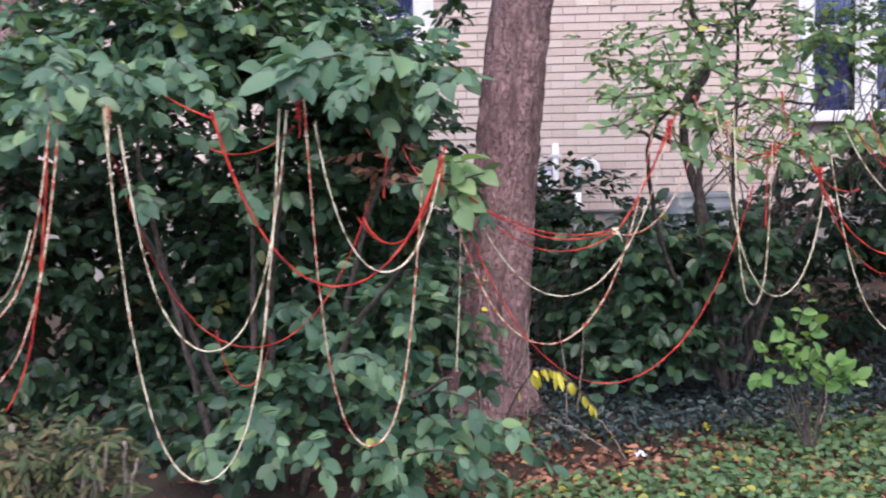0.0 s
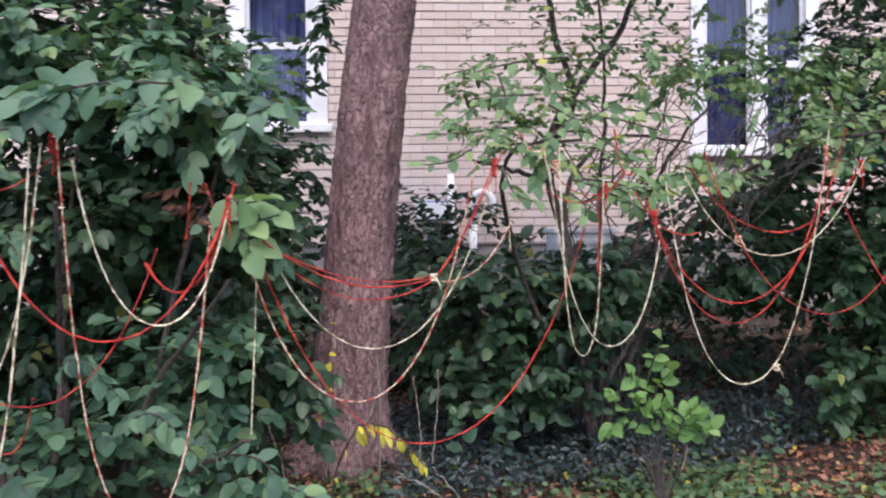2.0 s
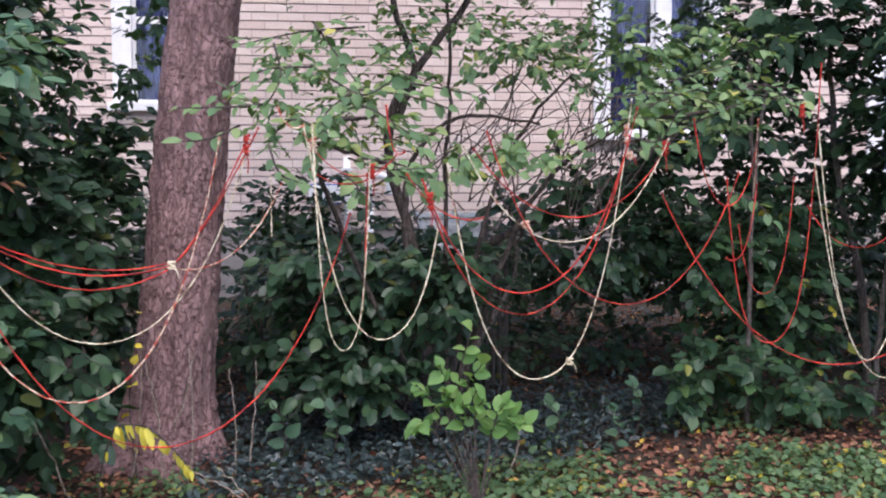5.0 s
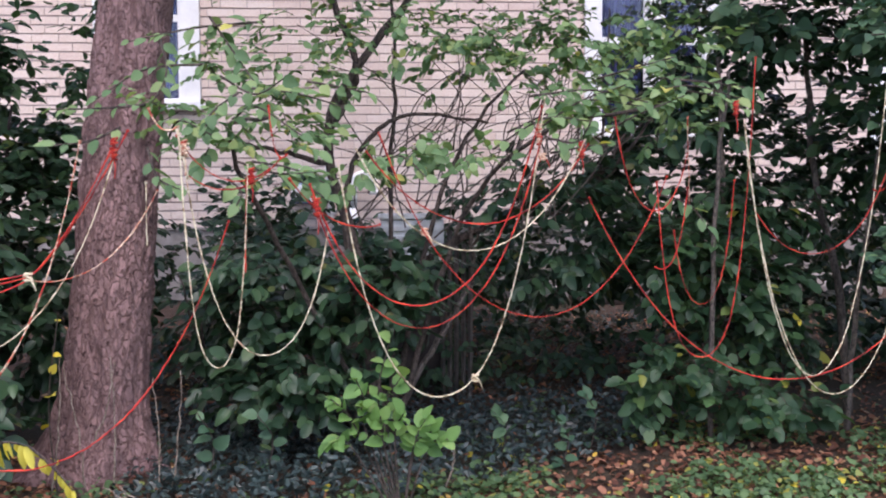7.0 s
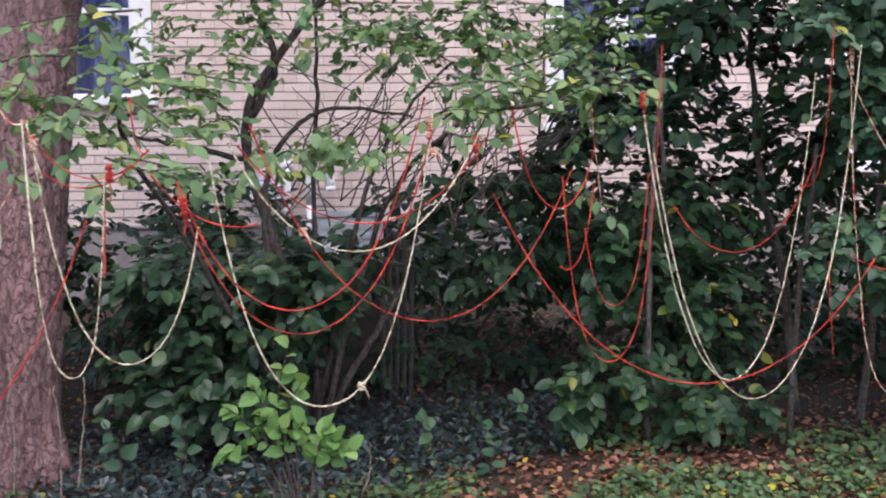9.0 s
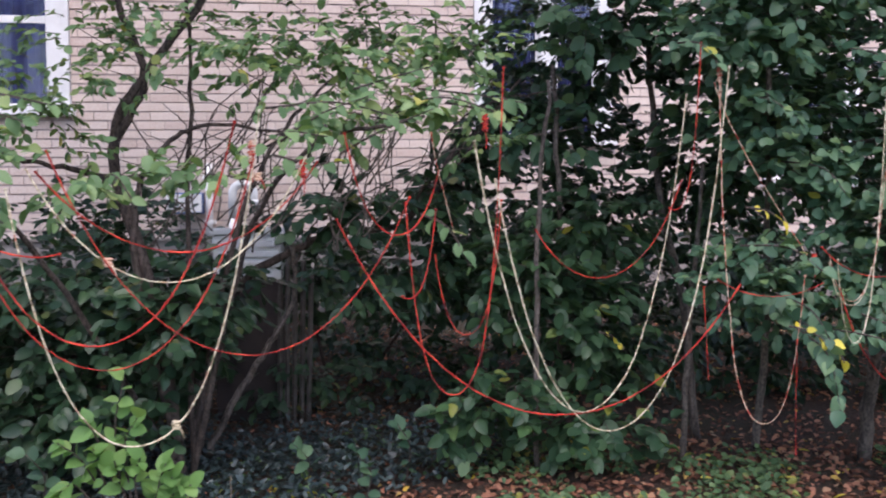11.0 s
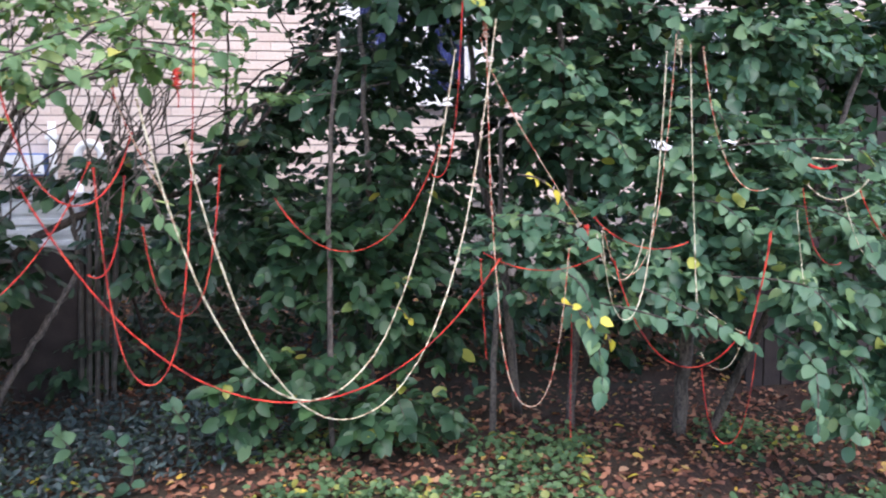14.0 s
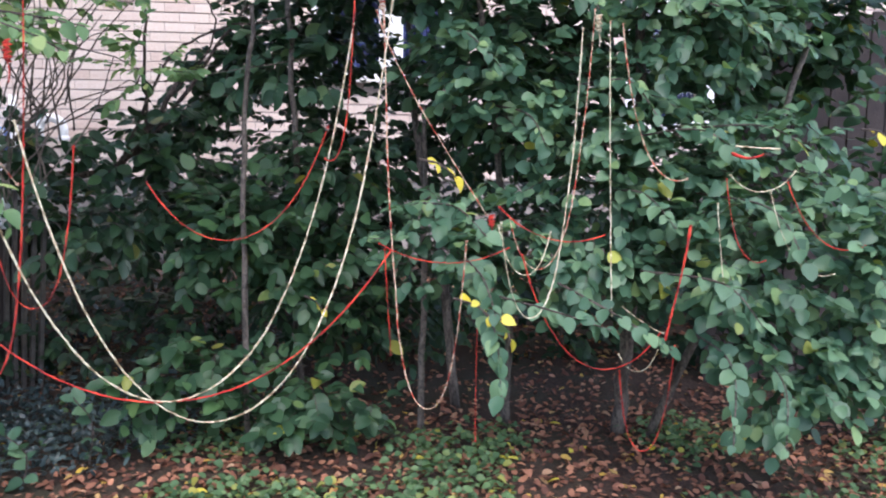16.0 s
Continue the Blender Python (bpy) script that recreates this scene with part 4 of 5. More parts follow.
# same leaves in a darker tint that stands in for the shade here
crown(c2, [(2.41, 8.27, 1.21, 1.13, 0.41, 0.44), (3.72, 8.38, 1.25, 1.03, 0.41, 0.52), (0.99, 8.57, 1.44, 0.82, 0.31, 0.57), (0.89, 7.84, 0.96, 0.52, 0.26, 0.52), (5.04, 8.79, 1.14, 1.24, 0.41, 0.68), (6.66, 8.79, 1.14, 1.24, 0.41, 0.73), (-0.63, 8.91, 1.17, 1.03, 0.41, 0.73), (0.74, 9.88, 1.33, 0.57, 0.31, 0.47), (2.91, 10.37, 1.05, 0.82, 0.31, 0.31), (8.08, 8.79, 1.24, 1.03, 0.41, 0.94), (3.42, 9.63, 0.84, 2.06, 0.31, 0.31), (5.24, 8.27, 0.52, 0.93, 0.31, 0.52), (6.66, 8.06, 0.52, 0.93, 0.31, 0.52), (7.97, 7.75, 0.62, 0.82, 0.31, 0.62), (0.59, 8.12, 0.53, 0.72, 0.31, 0.47)], 42, 0.1, 0.58, m_shade_dark, 37)
stem(c2, [(2.81, 8.69, 0), (2.71, 8.48, 0.63), (2.51, 8.27, 1.16)], 0.02, 0.008, m_stem, seed=70)
stem(c2, [(3.02, 8.79, 0), (3.42, 8.59, 0.63), (3.72, 8.38, 1.15)], 0.02, 0.008, m_stem, seed=71)

# leaning branch and arch between the shrubs
lean = shrub("leaning_shrub", 2.0, 6.92, "shrub with thick leaning and arching bare stems")
for k, (pts, r0, r1, mat) in enumerate([
    ([(2.0, 6.9, 0.0), (2.22, 6.9, 0.45), (2.45, 6.95, 0.8), (2.6, 7.0, 1.08), (2.61, 7.0, 1.35), (2.55, 7.0, 1.7)], 0.026, 0.014, m_stem_pale),
    ([(1.95, 6.95, 0.0), (2.0, 6.95, 0.8), (2.29, 7.0, 1.24), (2.6, 7.02, 1.42), (2.9, 7.02, 1.55), (3.31, 7.0, 1.58), (3.5, 7.0, 1.75), (3.75, 7.0, 2.15)], 0.036, 0.016, m_stem),
    ([(3.31, 7.0, 1.58), (3.6, 7.0, 1.82), (3.85, 6.95, 2.15), (4.18, 6.9, 2.6)], 0.02, 0.008, m_stem),
    ([(3.4, 7.0, 1.64), (3.7, 6.9, 2.25), (4.03, 6.85, 2.45), (4.43, 6.8, 2.52)], 0.011, 0.005, m_stem),
    ([(3.55, 7.0, 1.8), (3.57, 6.9, 2.3), (3.59, 6.85, 3.03)], 0.012, 0.006, m_stem),
    ([(3.7, 7.0, 2.05), (3.98, 6.9, 2.4), (3.88, 6.85, 2.71), (3.62, 6.85, 2.93)], 0.007, 0.004, m_stem),
    ([(2.61, 7.0, 1.3), (2.72, 6.95, 1.55), (2.9, 6.9, 1.85), (2.95, 6.85, 2.2)], 0.01, 0.005, m_stem),
]):
    stem(lean, pts, r0, r1, mat, seed=80 + k)
crown(lean, [(2.91, 6.6, 1.7, 0.52, 0.31, 0.21), (3.52, 6.91, 1.78, 0.52, 0.31, 0.23), (3.32, 6.81, 1.26, 0.52, 0.26, 0.31)], 26, 0.11, 0.6, m_shade_dark, 335)

# tall dark shrubs in the middle
d_shrub = shrub("tall_shrub", 4.64, 6.91, "tall dense dark green shrub with thin grey stems")
stem(d_shrub, [(4.47, 6.91, 0), (4.45, 6.91, 0.73), (4.45, 6.91, 1.66), (4.41, 6.91, 2.7)], 0.024, 0.016, m_stem_pale, seed=90)
stem(d_shrub, [(5.5, 7.01, 0), (5.39, 7.01, 1.03), (5.24, 7.07, 1.76), (5.16, 7.12, 3)], 0.034, 0.02, m_stem_pale, seed=91)
stem(d_shrub, [(4.18, 6.39, 0), (4.17, 6.33, 1.56), (4.23, 6.28, 2.5)], 0.02, 0.012, m_stem_pale, seed=92)
# lobes around four metres up are unseen, added to shade the growth below
crown(d_shrub, [(4.79, 7.43, 1.81, 0.88, 0.36, 0.68), (4.94, 7.12, 2.95, 1.13, 0.36, 0.47), (4.33, 7.43, 1.25, 0.62, 0.31, 0.57), (5.75, 7.33, 1.97, 0.82, 0.36, 0.83), (3.77, 7.22, 1.41, 0.41, 0.31, 0.31), (5.04, 7.22, 3.83, 1.65, 0.62, 0.52), (6.86, 7.12, 3.93, 1.24, 0.82, 0.62), (4.23, 7.75, 4.48, 1.44, 0.82, 0.42), (3.42, 7.96, 4.08, 0.93, 0.52, 0.36), (4.94, 7.33, 0.73, 0.93, 0.31, 0.52), (6.66, 7.54, 2.69, 0.93, 0.36, 0.83), (4.58, 7.33, 2.44, 0.57, 0.31, 0.36), (3.9, 7.3, 2.09, 0.3, 0.25, 0.3), (3.71, 7.3, 1.83, 0.35, 0.25, 0.22), (4.11, 7.3, 2.47, 0.25, 0.2, 0.3)], 64, 0.085, 0.62, m_shade_dark, 38)
crown(d_shrub, [(3.88, 6.28, 0.44, 0.52, 0.26, 0.25), (4.48, 6.23, 0.29, 0.52, 0.26, 0.21), (4.53, 6.6, 0.88, 0.52, 0.23, 0.52), (4.08, 6.6, 1.2, 0.41, 0.23, 0.42), (4.64, 6.7, 1.56, 0.52, 0.21, 0.31)], 46, 0.1, 0.7, m_deep, 39)

crown(d_shrub, [(4.85, 6.75, 3.0, 0.7, 0.3, 0.3), (5.7, 6.6, 3.0, 0.8, 0.3, 0.4), (5.3, 6.8, 3.5, 0.9, 0.4, 0.3), (6.4, 6.6, 3.3, 0.7, 0.3, 0.4), (4.4, 7.0, 2.3, 0.4, 0.2, 0.3)], 24, 0.11, 0.72, m_soft, 391)
crown(d_shrub, [(4.55, 8.5, 3.05, 0.45, 0.3, 0.7), (5.2, 8.6, 3.15, 0.55, 0.3, 0.7), (4.35, 8.6, 2.2, 0.4, 0.3, 0.45)], 26, 0.09, 0.62, m_shade_dark, 393)
# unseen canopy added overhead to keep light off the growth behind
crown(d_shrub, [(2.6, 5.3, 4.7, 1.6, 1.1, 0.4), (5.2, 5.3, 4.8, 1.7, 1.1, 0.4), (7.3, 5.6, 4.7, 1.4, 1.2, 0.5), (0.4, 6.4, 4.9, 1.5, 1.0, 0.4), (4.0, 7.2, 5.2, 2.2, 0.9, 0.4)], 32, 0.15, 0.66, m_shade_dark, 392)

# hedge with broad leaves at the end
e_shrub = shrub("broad_leaved_hedge", 6.15, 5.86, "tall hedge shrub with broad matt green leaves")
stem(e_shrub, [(6.41, 6.39, 0), (6.42, 6.33, 0.52), (6.36, 6.07, 1.35), (6.25, 5.86, 2.48)], 0.05, 0.025, m_stem_pale, seed=95)
stem(e_shrub, [(5.75, 6.6, 0), (5.7, 6.39, 0.72), (5.55, 6.07, 1.66), (5.34, 5.65, 2.48)], 0.03, 0.014, m_stem_pale, seed=96)
stem(e_shrub, [(5.19, 6.49, 0), (5.19, 6.39, 0.93), (5.14, 6.07, 1.97)], 0.024, 0.012, m_stem_pale, seed=97)
stem(e_shrub, [(6.56, 6.28, 0), (6.76, 5.86, 1.03), (6.96, 5.44, 2.28)], 0.03, 0.014, m_stem_pale, seed=98)
crown(e_shrub, [(5.55, 5.76, 2.12, 0.57, 0.26, 0.52), (6.05, 5.55, 1.66, 0.57, 0.26, 0.52), (5.34, 5.65, 2.69, 0.72, 0.26, 0.26), (6.46, 5.6, 2.43, 0.62, 0.31, 0.47), (6.66, 5.44, 1.55, 0.52, 0.31, 0.47), (5.34, 5.6, 1.29, 0.52, 0.21, 0.29), (5.95, 5.44, 1.14, 0.52, 0.21, 0.21), (5.85, 5.55, 3.1, 1.03, 0.31, 0.31)], 78, 0.077, 0.8, m_soft, 41)
crown(e_shrub, [(6.51, 5.08, 1.19, 0.41, 0.26, 0.44), (6.76, 4.92, 0.72, 0.41, 0.21, 0.26), (7.06, 4.92, 1.24, 0.41, 0.26, 0.52)], 78, 0.077, 0.8, m_soft, 42)
crown(e_shrub, [(7.97, 5.97, 1.24, 0.62, 0.41, 1.14), (5.95, 6.7, 2.28, 0.93, 0.31, 0.73), (6.86, 6.49, 1.66, 0.62, 0.31, 0.73)], 40, 0.1, 0.76, m_deep, 43)
for k, (pts, n) in enumerate([
    ([(5.04, 5.34, 1.5), (5.14, 5.03, 1.5), (5.24, 4.88, 1.39)], 9), ([(5.24, 5.34, 1.24), (5.26, 5.03, 1.19), (5.29, 4.87, 1.03)], 10), ([(5.24, 5.13, 1.09), (5.29, 4.92, 0.98), (5.3, 4.82, 0.72)], 16),
    ([(5.34, 5.23, 1.09), (5.55, 4.97, 1.06), (5.8, 4.92, 0.98)], 15), ([(5.65, 5.23, 1.14), (5.85, 4.97, 1.03), (6.07, 4.9, 0.89)], 15), ([(6.05, 5.23, 1.19), (6.25, 4.82, 1.19), (6.36, 4.66, 1.03)], 15),
    ([(6.25, 5.13, 0.93), (6.31, 4.82, 0.83), (6.25, 4.66, 0.52)], 17), ([(6.46, 5.13, 0.93), (6.51, 4.76, 0.78), (6.46, 4.61, 0.52)], 17), ([(6.36, 5.34, 1.55), (6.51, 4.92, 1.5), (6.56, 4.71, 1.29)], 17),
    ([(6.05, 5.44, 1.81), (6.25, 5.08, 1.84), (6.41, 4.9, 1.68)], 17), ([(6.36, 5.44, 1.86), (6.56, 5.08, 1.86), (6.74, 4.92, 1.72)], 16), ([(5.95, 5.55, 1.55), (6.05, 5.23, 1.55), (6.15, 5.08, 1.4)], 15),
    ([(5.65, 5.55, 2.59), (5.75, 5.29, 2.5), (5.79, 5.17, 2.36)], 9), ([(4.74, 5.55, 2.59), (4.79, 5.29, 2.54), (4.82, 5.13, 2.41)], 9), ([(5.44, 5.76, 1.97), (5.55, 5.44, 1.91), (5.6, 5.29, 1.76)], 14),
    ([(5.14, 5.76, 2.28), (5.24, 5.44, 2.28), (5.39, 5.34, 2.12)], 15), ([(6.25, 5.65, 2.48), (6.41, 5.34, 2.43), (6.56, 5.18, 2.28)], 15), ([(5.85, 5.65, 2.07), (6, 5.34, 2.07), (6.1, 5.23, 1.91)], 14),
]):
    spray(e_shrub, pts, 0.083, 0.8, int(n * 1.3), m_single, 600 + k)

crown(e_shrub, [(7.84, 6.9, 2.36, 0.4, 0.2, 0.4), (8, 6.7, 2.56, 0.4, 0.2, 0.4), (7.61, 7, 2.61, 0.3, 0.2, 0.4), (7.1, 6.5, 2.6, 0.6, 0.3, 0.7), (7.5, 6.2, 3.2, 0.8, 0.4, 0.4), (6.5, 5.9, 3.1, 0.7, 0.3, 0.4)], 44, 0.1, 0.76, m_deep, 338)
# added dark leaf mass that stands in for shade on the bare soil
low = shrub("shade_fill", 3.2, 7.9, "low dark leaves added as deep shade below the shrubs", "back shrubs")
crown(low, [(2.6, 7.9, 0.35, 0.8, 0.4, 0.25), (3.7, 8.1, 0.4, 0.8, 0.4, 0.3), (1.6, 8.0, 0.4, 0.6, 0.3, 0.3), (3.1, 8.7, 0.5, 1.0, 0.3, 0.3)], 26, 0.09, 0.6, m_shade_dark, 339)

for k, (pts, n) in enumerate([([(5.12, 4.98, 1.12), (5.2, 4.93, 1.1), (5.27, 4.9, 1.05)], 4), ([(5.3, 4.95, 1.06), (5.33, 4.9, 1.0), (5.35, 4.88, 0.95)], 3), ([(5.0, 5.2, 1.7), (5.08, 5.12, 1.68), (5.15, 5.1, 1.62)], 4), ([(4.5, 6.1, 0.95), (4.56, 6.02, 0.93), (4.6, 6.0, 0.88)], 3), ([(6.9, 4.9, 1.85), (6.95, 4.85, 1.84), (7.0, 4.83, 1.8)], 3)]):
    spray(e_shrub, pts, 0.065, 0.7, n, m_yellow, 680 + k)

# clipped conifer near the start
conifer = shrub("clipped_conifer", -1.44, 2.88, "low clipped conifer with a brown woody top")
for k in range(14):
    a = rng.uniform(-0.35, 0.35)
    stem(conifer, [(-1.4 + 0.2 * a, 2.85, 0), (-1.4 + a * 0.8, 2.85, 0.5), (-1.4 + a, 2.85 + rng.normal(0, 0.08), 0.74 + rng.uniform(-0.08, 0.04))], 0.011, 0.006, m_twig, "stub", 5, 0.004, 200 + k)
crown(conifer, [(-1.49, 2.88, 0.62, 0.41, 0.25, 0.21), (-1.54, 2.93, 0.32, 0.45, 0.27, 0.31)], 300, 0.05, 0.3, m_conifer, 44)

# bright young plant
f_plant = shrub("young_shrub", 2.05, 4.97, "small shrub with bright fresh green leaves")
for k, pts in enumerate([
    [(2.05, 5.0, 0.0), (1.94, 4.97, 0.64), (2, 4.9, 0.98)],
    [(2.05, 5.0, 0.0), (1.82, 4.97, 0.54), (1.71, 4.9, 0.69)],
    [(2.05, 5.0, 0.0), (1.79, 4.97, 0.45), (1.71, 4.9, 0.47)],
    [(2.05, 5.0, 0.0), (1.89, 4.97, 0.6), (1.83, 4.9, 0.79)],
    [(2.05, 5.0, 0.0), (1.98, 4.97, 0.61), (2.05, 4.9, 0.79)],
    [(2.05, 5.0, 0.0), (2.02, 4.97, 0.47), (2.06, 4.9, 0.61)],
    [(2.05, 5.0, 0.0), (1.87, 4.97, 0.53), (1.86, 4.9, 0.66)],
    [(2.05, 5.0, 0.0), (1.96, 4.97, 0.46), (1.95, 4.9, 0.6)],
    [(2.05, 5.0, 0.0), (2.12, 4.97, 0.44), (2.17, 4.9, 0.58)],
    [(2.05, 5.0, 0.0), (2.18, 4.97, 0.41), (2.28, 4.9, 0.48)],
    [(2.05, 5.0, 0.0), (2.11, 4.97, 0.41), (2.2, 4.9, 0.52)],
]):
    spray(f_plant, pts, 0.092, 0.74, 9, m_bright, 300 + k, start=0.42)

# seedlings on the periwinkle
for k, (x, y, h) in enumerate([(0.94, 5.78, 0.45), (1.25, 6.01, 0.37), (3.07, 5.97, 0.31), (3.32, 6.28, 0.4), (2.71, 6.18, 0.32)]):
    sd = shrub("seedling", x, y, "small green seedling growing through the periwinkle", "seedlings")
    spray(sd, [(x, y, 0.0), (x + 0.03, y - 0.03, h * 0.6), (x - 0.05, y - 0.08, h)], 0.1, 0.78, 9, m_single, 640 + k)

# drooping branchlet with yellow leaves, and dead sticks about the tree's foot
fading = shrub("fading_sapling", 0.28, 4.6, "thin sapling with drooping yellow leaves")
spray(fading, [(0.23, 4.6, 0.02), (0.25, 4.5, 0.37), (0.37, 4.31, 0.65), (0.43, 4.31, 0.67)], 0.05, 0.45, 5, m_yellow, 650, 0.4, -1.6)
spray(fading, [(0.37, 4.31, 0.65), (0.43, 4.31, 0.67), (0.52, 4.31, 0.65)], 0.1, 0.36, 7, m_yellow, 652, 0.3, -3.0)
spray(fading, [(0.52, 4.31, 0.65), (0.62, 4.31, 0.55), (0.69, 4.31, 0.46)], 0.075, 0.42, 8, m_yellow, 653, 0.3, -2.2)
vine = shrub("fading_vine", 0.13, 5.62, "dry climbing vine with a few yellow leaves by the trunk")
spray(vine, [(0.13, 5.62, 0), (0.1, 5.61, 0.53), (0.18, 5.57, 1.06)], 0.08, 0.7, 7, m_yellow, 651, 0.6, -0.6)
for k, (a, b) in enumerate([((0.1, 5.61, 0.02), (0.18, 5.57, 0.8)), ((0.28, 5.63, 0.02), (0.2, 5.57, 0.75)), ((0.34, 5.63, 0.32), (0.47, 5.59, 0.77)), ((0.43, 5.64, 0.02), (0.43, 5.64, 0.8)), ((0.75, 5.66, 0.02), (0.81, 5.67, 0.7)), ((0.69, 5.61, 0.02), (0.66, 5.66, 0.66)), ((0.89, 5.05, 0.02), (0.54, 5.13, 0.21)), ((2.31, 5.55, 0.02), (2.36, 5.55, 0.32)), ((-0.02, 4.99, 0.02), (-0.12, 4.68, 0.64)), ((0.94, 4.85, 0.03), (0.74, 4.74, 0.34))]):
    st = thing("dead_stick", *a, "thin pale dead stick standing in the ground", "stick", "dead sticks")
    stem(st, [a, ((a[0] + b[0]) / 2 + 0.02, (a[1] + b[1]) / 2, (a[2] + b[2]) / 2), b], 0.006, 0.003, m_twig, "shaft", 5, 0.004, 700 + k)

# single yellow leaves and a scrap of paper on the soil
rng = np.random.default_rng(21)
bv, bf = blade(0.6, 1.0, 0.15, 0.2)
fallen = mesh_of("yellow_leaf", bv, bf, m_yellow, True)
for k in range(46):
    x, y = rng.uniform(0.8, 7.0), rng.uniform(4.5, 6.7)
    s = rng.uniform(0.04, 0.085)
    lf = tagged(new("yellow_leaf", fallen), "yellow fallen leaf lying on the ground", "leaf", "yellow leaves")
    lf.matrix_world = pose(x, y, ground_z(x, y) + 0.035 + 0.02 * rng.random(), rng.normal(0, 18), rng.normal(0, 18), rng.uniform(0, 360)) @ Matrix.Diagonal((s, s, s, 1))
paper = thing("paper_scrap", 1.06, 5.0, ground_z(1.06, 5.0), "crumpled scrap of white paper on the ground", "paper")
bm = bmesh.new()
bmesh.ops.create_grid(bm, x_segments=7, y_segments=7, size=0.035)
for vv in bm.verts:
    vv.co.z = 0.025 + 0.03 * noise.noise(vv.co * 45)
part("sheet", bm, m_white, paper)


# ---- yarn garlands ----
def catenary(p0, p1, low, count=56):
    """A hanging line from p0 to p1 whose lowest height is low (or a nearly straight line when low lies at an end)."""
    p0, p1 = np.array(p0), np.array(p1)
    span = math.hypot(p1[0] - p0[0], p1[1] - p0[1])
    h0, h1 = p0[2] - low, p1[2] - low
    u = np.linspace(0, 1, count)
    if min(h0, h1) < 0.009 or span < 0.06:
        z = p0[2] + (p1[2] - p0[2]) * (u ** 0.8 if h1 < h0 else u ** 1.3)
    else:
        lo_a, hi_a = 1e-3, 60.0
        for _ in range(80):
            a = math.sqrt(lo_a * hi_a)
            w = a * math.acosh(1 + h0 / a) + a * math.acosh(1 + h1 / a)
            lo_a, hi_a = (a, hi_a) if w < span else (lo_a, a)
        x0 = a * math.acosh(1 + h0 / a)
        z = low + a * (np.cosh((u * span - x0) / a) - 1)
    pts = np.stack([p0[0] + (p1[0] - p0[0]) * u, p0[1] + (p1[1] - p0[1]) * u, z], 1)
    # even steps along the line
    s = np.concatenate([[0], np.cumsum(np.linalg.norm(np.diff(pts, axis=0), axis=1))])
    m = max(12, int(s[-1] / 0.012))
    q = np.linspace(0, s[-1], m)
    return np.stack([np.interp(q, s, pts[:, k]) for k in range(3)], 1)


LABELS = {"cream": "cream and tan yarn garland hanging in a loop", "red": "red yarn garland hanging between the shrubs", "mixed": "red and cream yarn garland hanging from a branch"}
garland_count = [0]


def garland(colour, p0, p1, low, r):
    garland_count[0] += 1
    seed = garland_count[0]
    rng = np.random.default_rng(seed)
    g = thing("yarn_garland", *p0, LABELS[colour], "garland", "yarn garlands")
    pts = catenary(p0, p1, low) - np.array(p0)
    wob = np.cumsum(rng.normal(0, 0.0004, pts.shape), axis=0) + rng.normal(0, 0.0006, pts.shape)
    thick = r * ((0.5 if r > 0.0075 else 0.4) if colour == "red" else 0.37) * (0.75 + 0.5 * rng.random(max(4, len(pts) // 3)))
    fade = np.sin(np.linspace(0, np.pi, len(pts)))[:, None]
    pts = pts + wob * fade
    v, f, s = tube(pts, thick, 7, 260.0, 2, 0.4, seed)
    me = mesh_of("cord", v, f, cord_mats[colour], True)
    at = me.attributes.new("along", "FLOAT", "POINT")
    at.data.foreach_set("value", s.astype(np.float32))
    part_mesh("cord", me, g)
    for end in (pts[0], pts[-1]):
        a = np.linspace(0, 4 * math.pi, 30)
        ring = np.stack([end[0] + (0.003 + 0.002 * rng.random()) * np.cos(a), end[1] + 0.004 * np.sin(a), end[2] + 0.004 * (a / 6.3 - 1)], 1)
        kv, kf, ks = tube(ring, [r * 0.25], 6)
        km = mesh_of("knot", kv, kf, cord_mats[colour], True)
        ka = km.attributes.new("along", "FLOAT", "POINT")
        ka.data.foreach_set("value", ks.astype(np.float32))
        part_mesh("knot", km, g)
    return g


garland("mixed", (-1.47, 3.12, 1.93), (-2.08, 3.08, 1.96), 1.10, 0.009)
garland("mixed", (-1.44, 3.13, 1.93), (-2.18, 3.07, 1.94), 0.83, 0.009)
garland("red", (-1.54, 3.22, 1.74), (-2.13, 3.18, 1.77), 0.69, 0.007)
garland("cream", (-1.59, 3.16, 1.44), (-2.03, 3.13, 1.56), 1.14, 0.006)
garland("cream", (-1.29, 3.15, 1.91), (-0.65, 3.23, 1.88), 0.47, 0.009)
garland("cream", (-1.25, 3.19, 1.83), (-0.63, 3.27, 1.88), 0.96, 0.009)
garland("mixed", (-0.55, 3.19, 1.97), (-0.13, 3.56, 1.60), 0.55, 0.008)
garland("cream", (-0.52, 3.25, 1.83), (-0.04, 3.50, 1.71), 1.25, 0.008)
garland("red", (-0.92, 3.27, 1.88), (-0.03, 3.52, 1.75), 1.19, 0.009)
garland("red", (-0.92, 3.25, 1.74), (-0.60, 3.24, 1.82), 1.72, 0.006)
garland("red", (-1.09, 3.23, 1.95), (-0.92, 3.25, 1.86), 1.86, 0.008)
garland("red", (-1.59, 3.89, 1.87), (-0.38, 3.74, 1.51), 0.88, 0.006)
garland("red", (-0.42, 3.71, 1.46), (-0.05, 3.50, 1.67), 1.35, 0.006)
garland("red", (-0.39, 3.64, 1.46), (-0.05, 3.50, 1.71), 1.35, 0.007)
garland("red", (-1.02, 3.58, 0.99), (-0.78, 3.52, 0.97), 0.76, 0.005)
garland("cream", (0.06, 3.61, 1.56), (0.99, 3.99, 1.83), 1.10, 0.007)
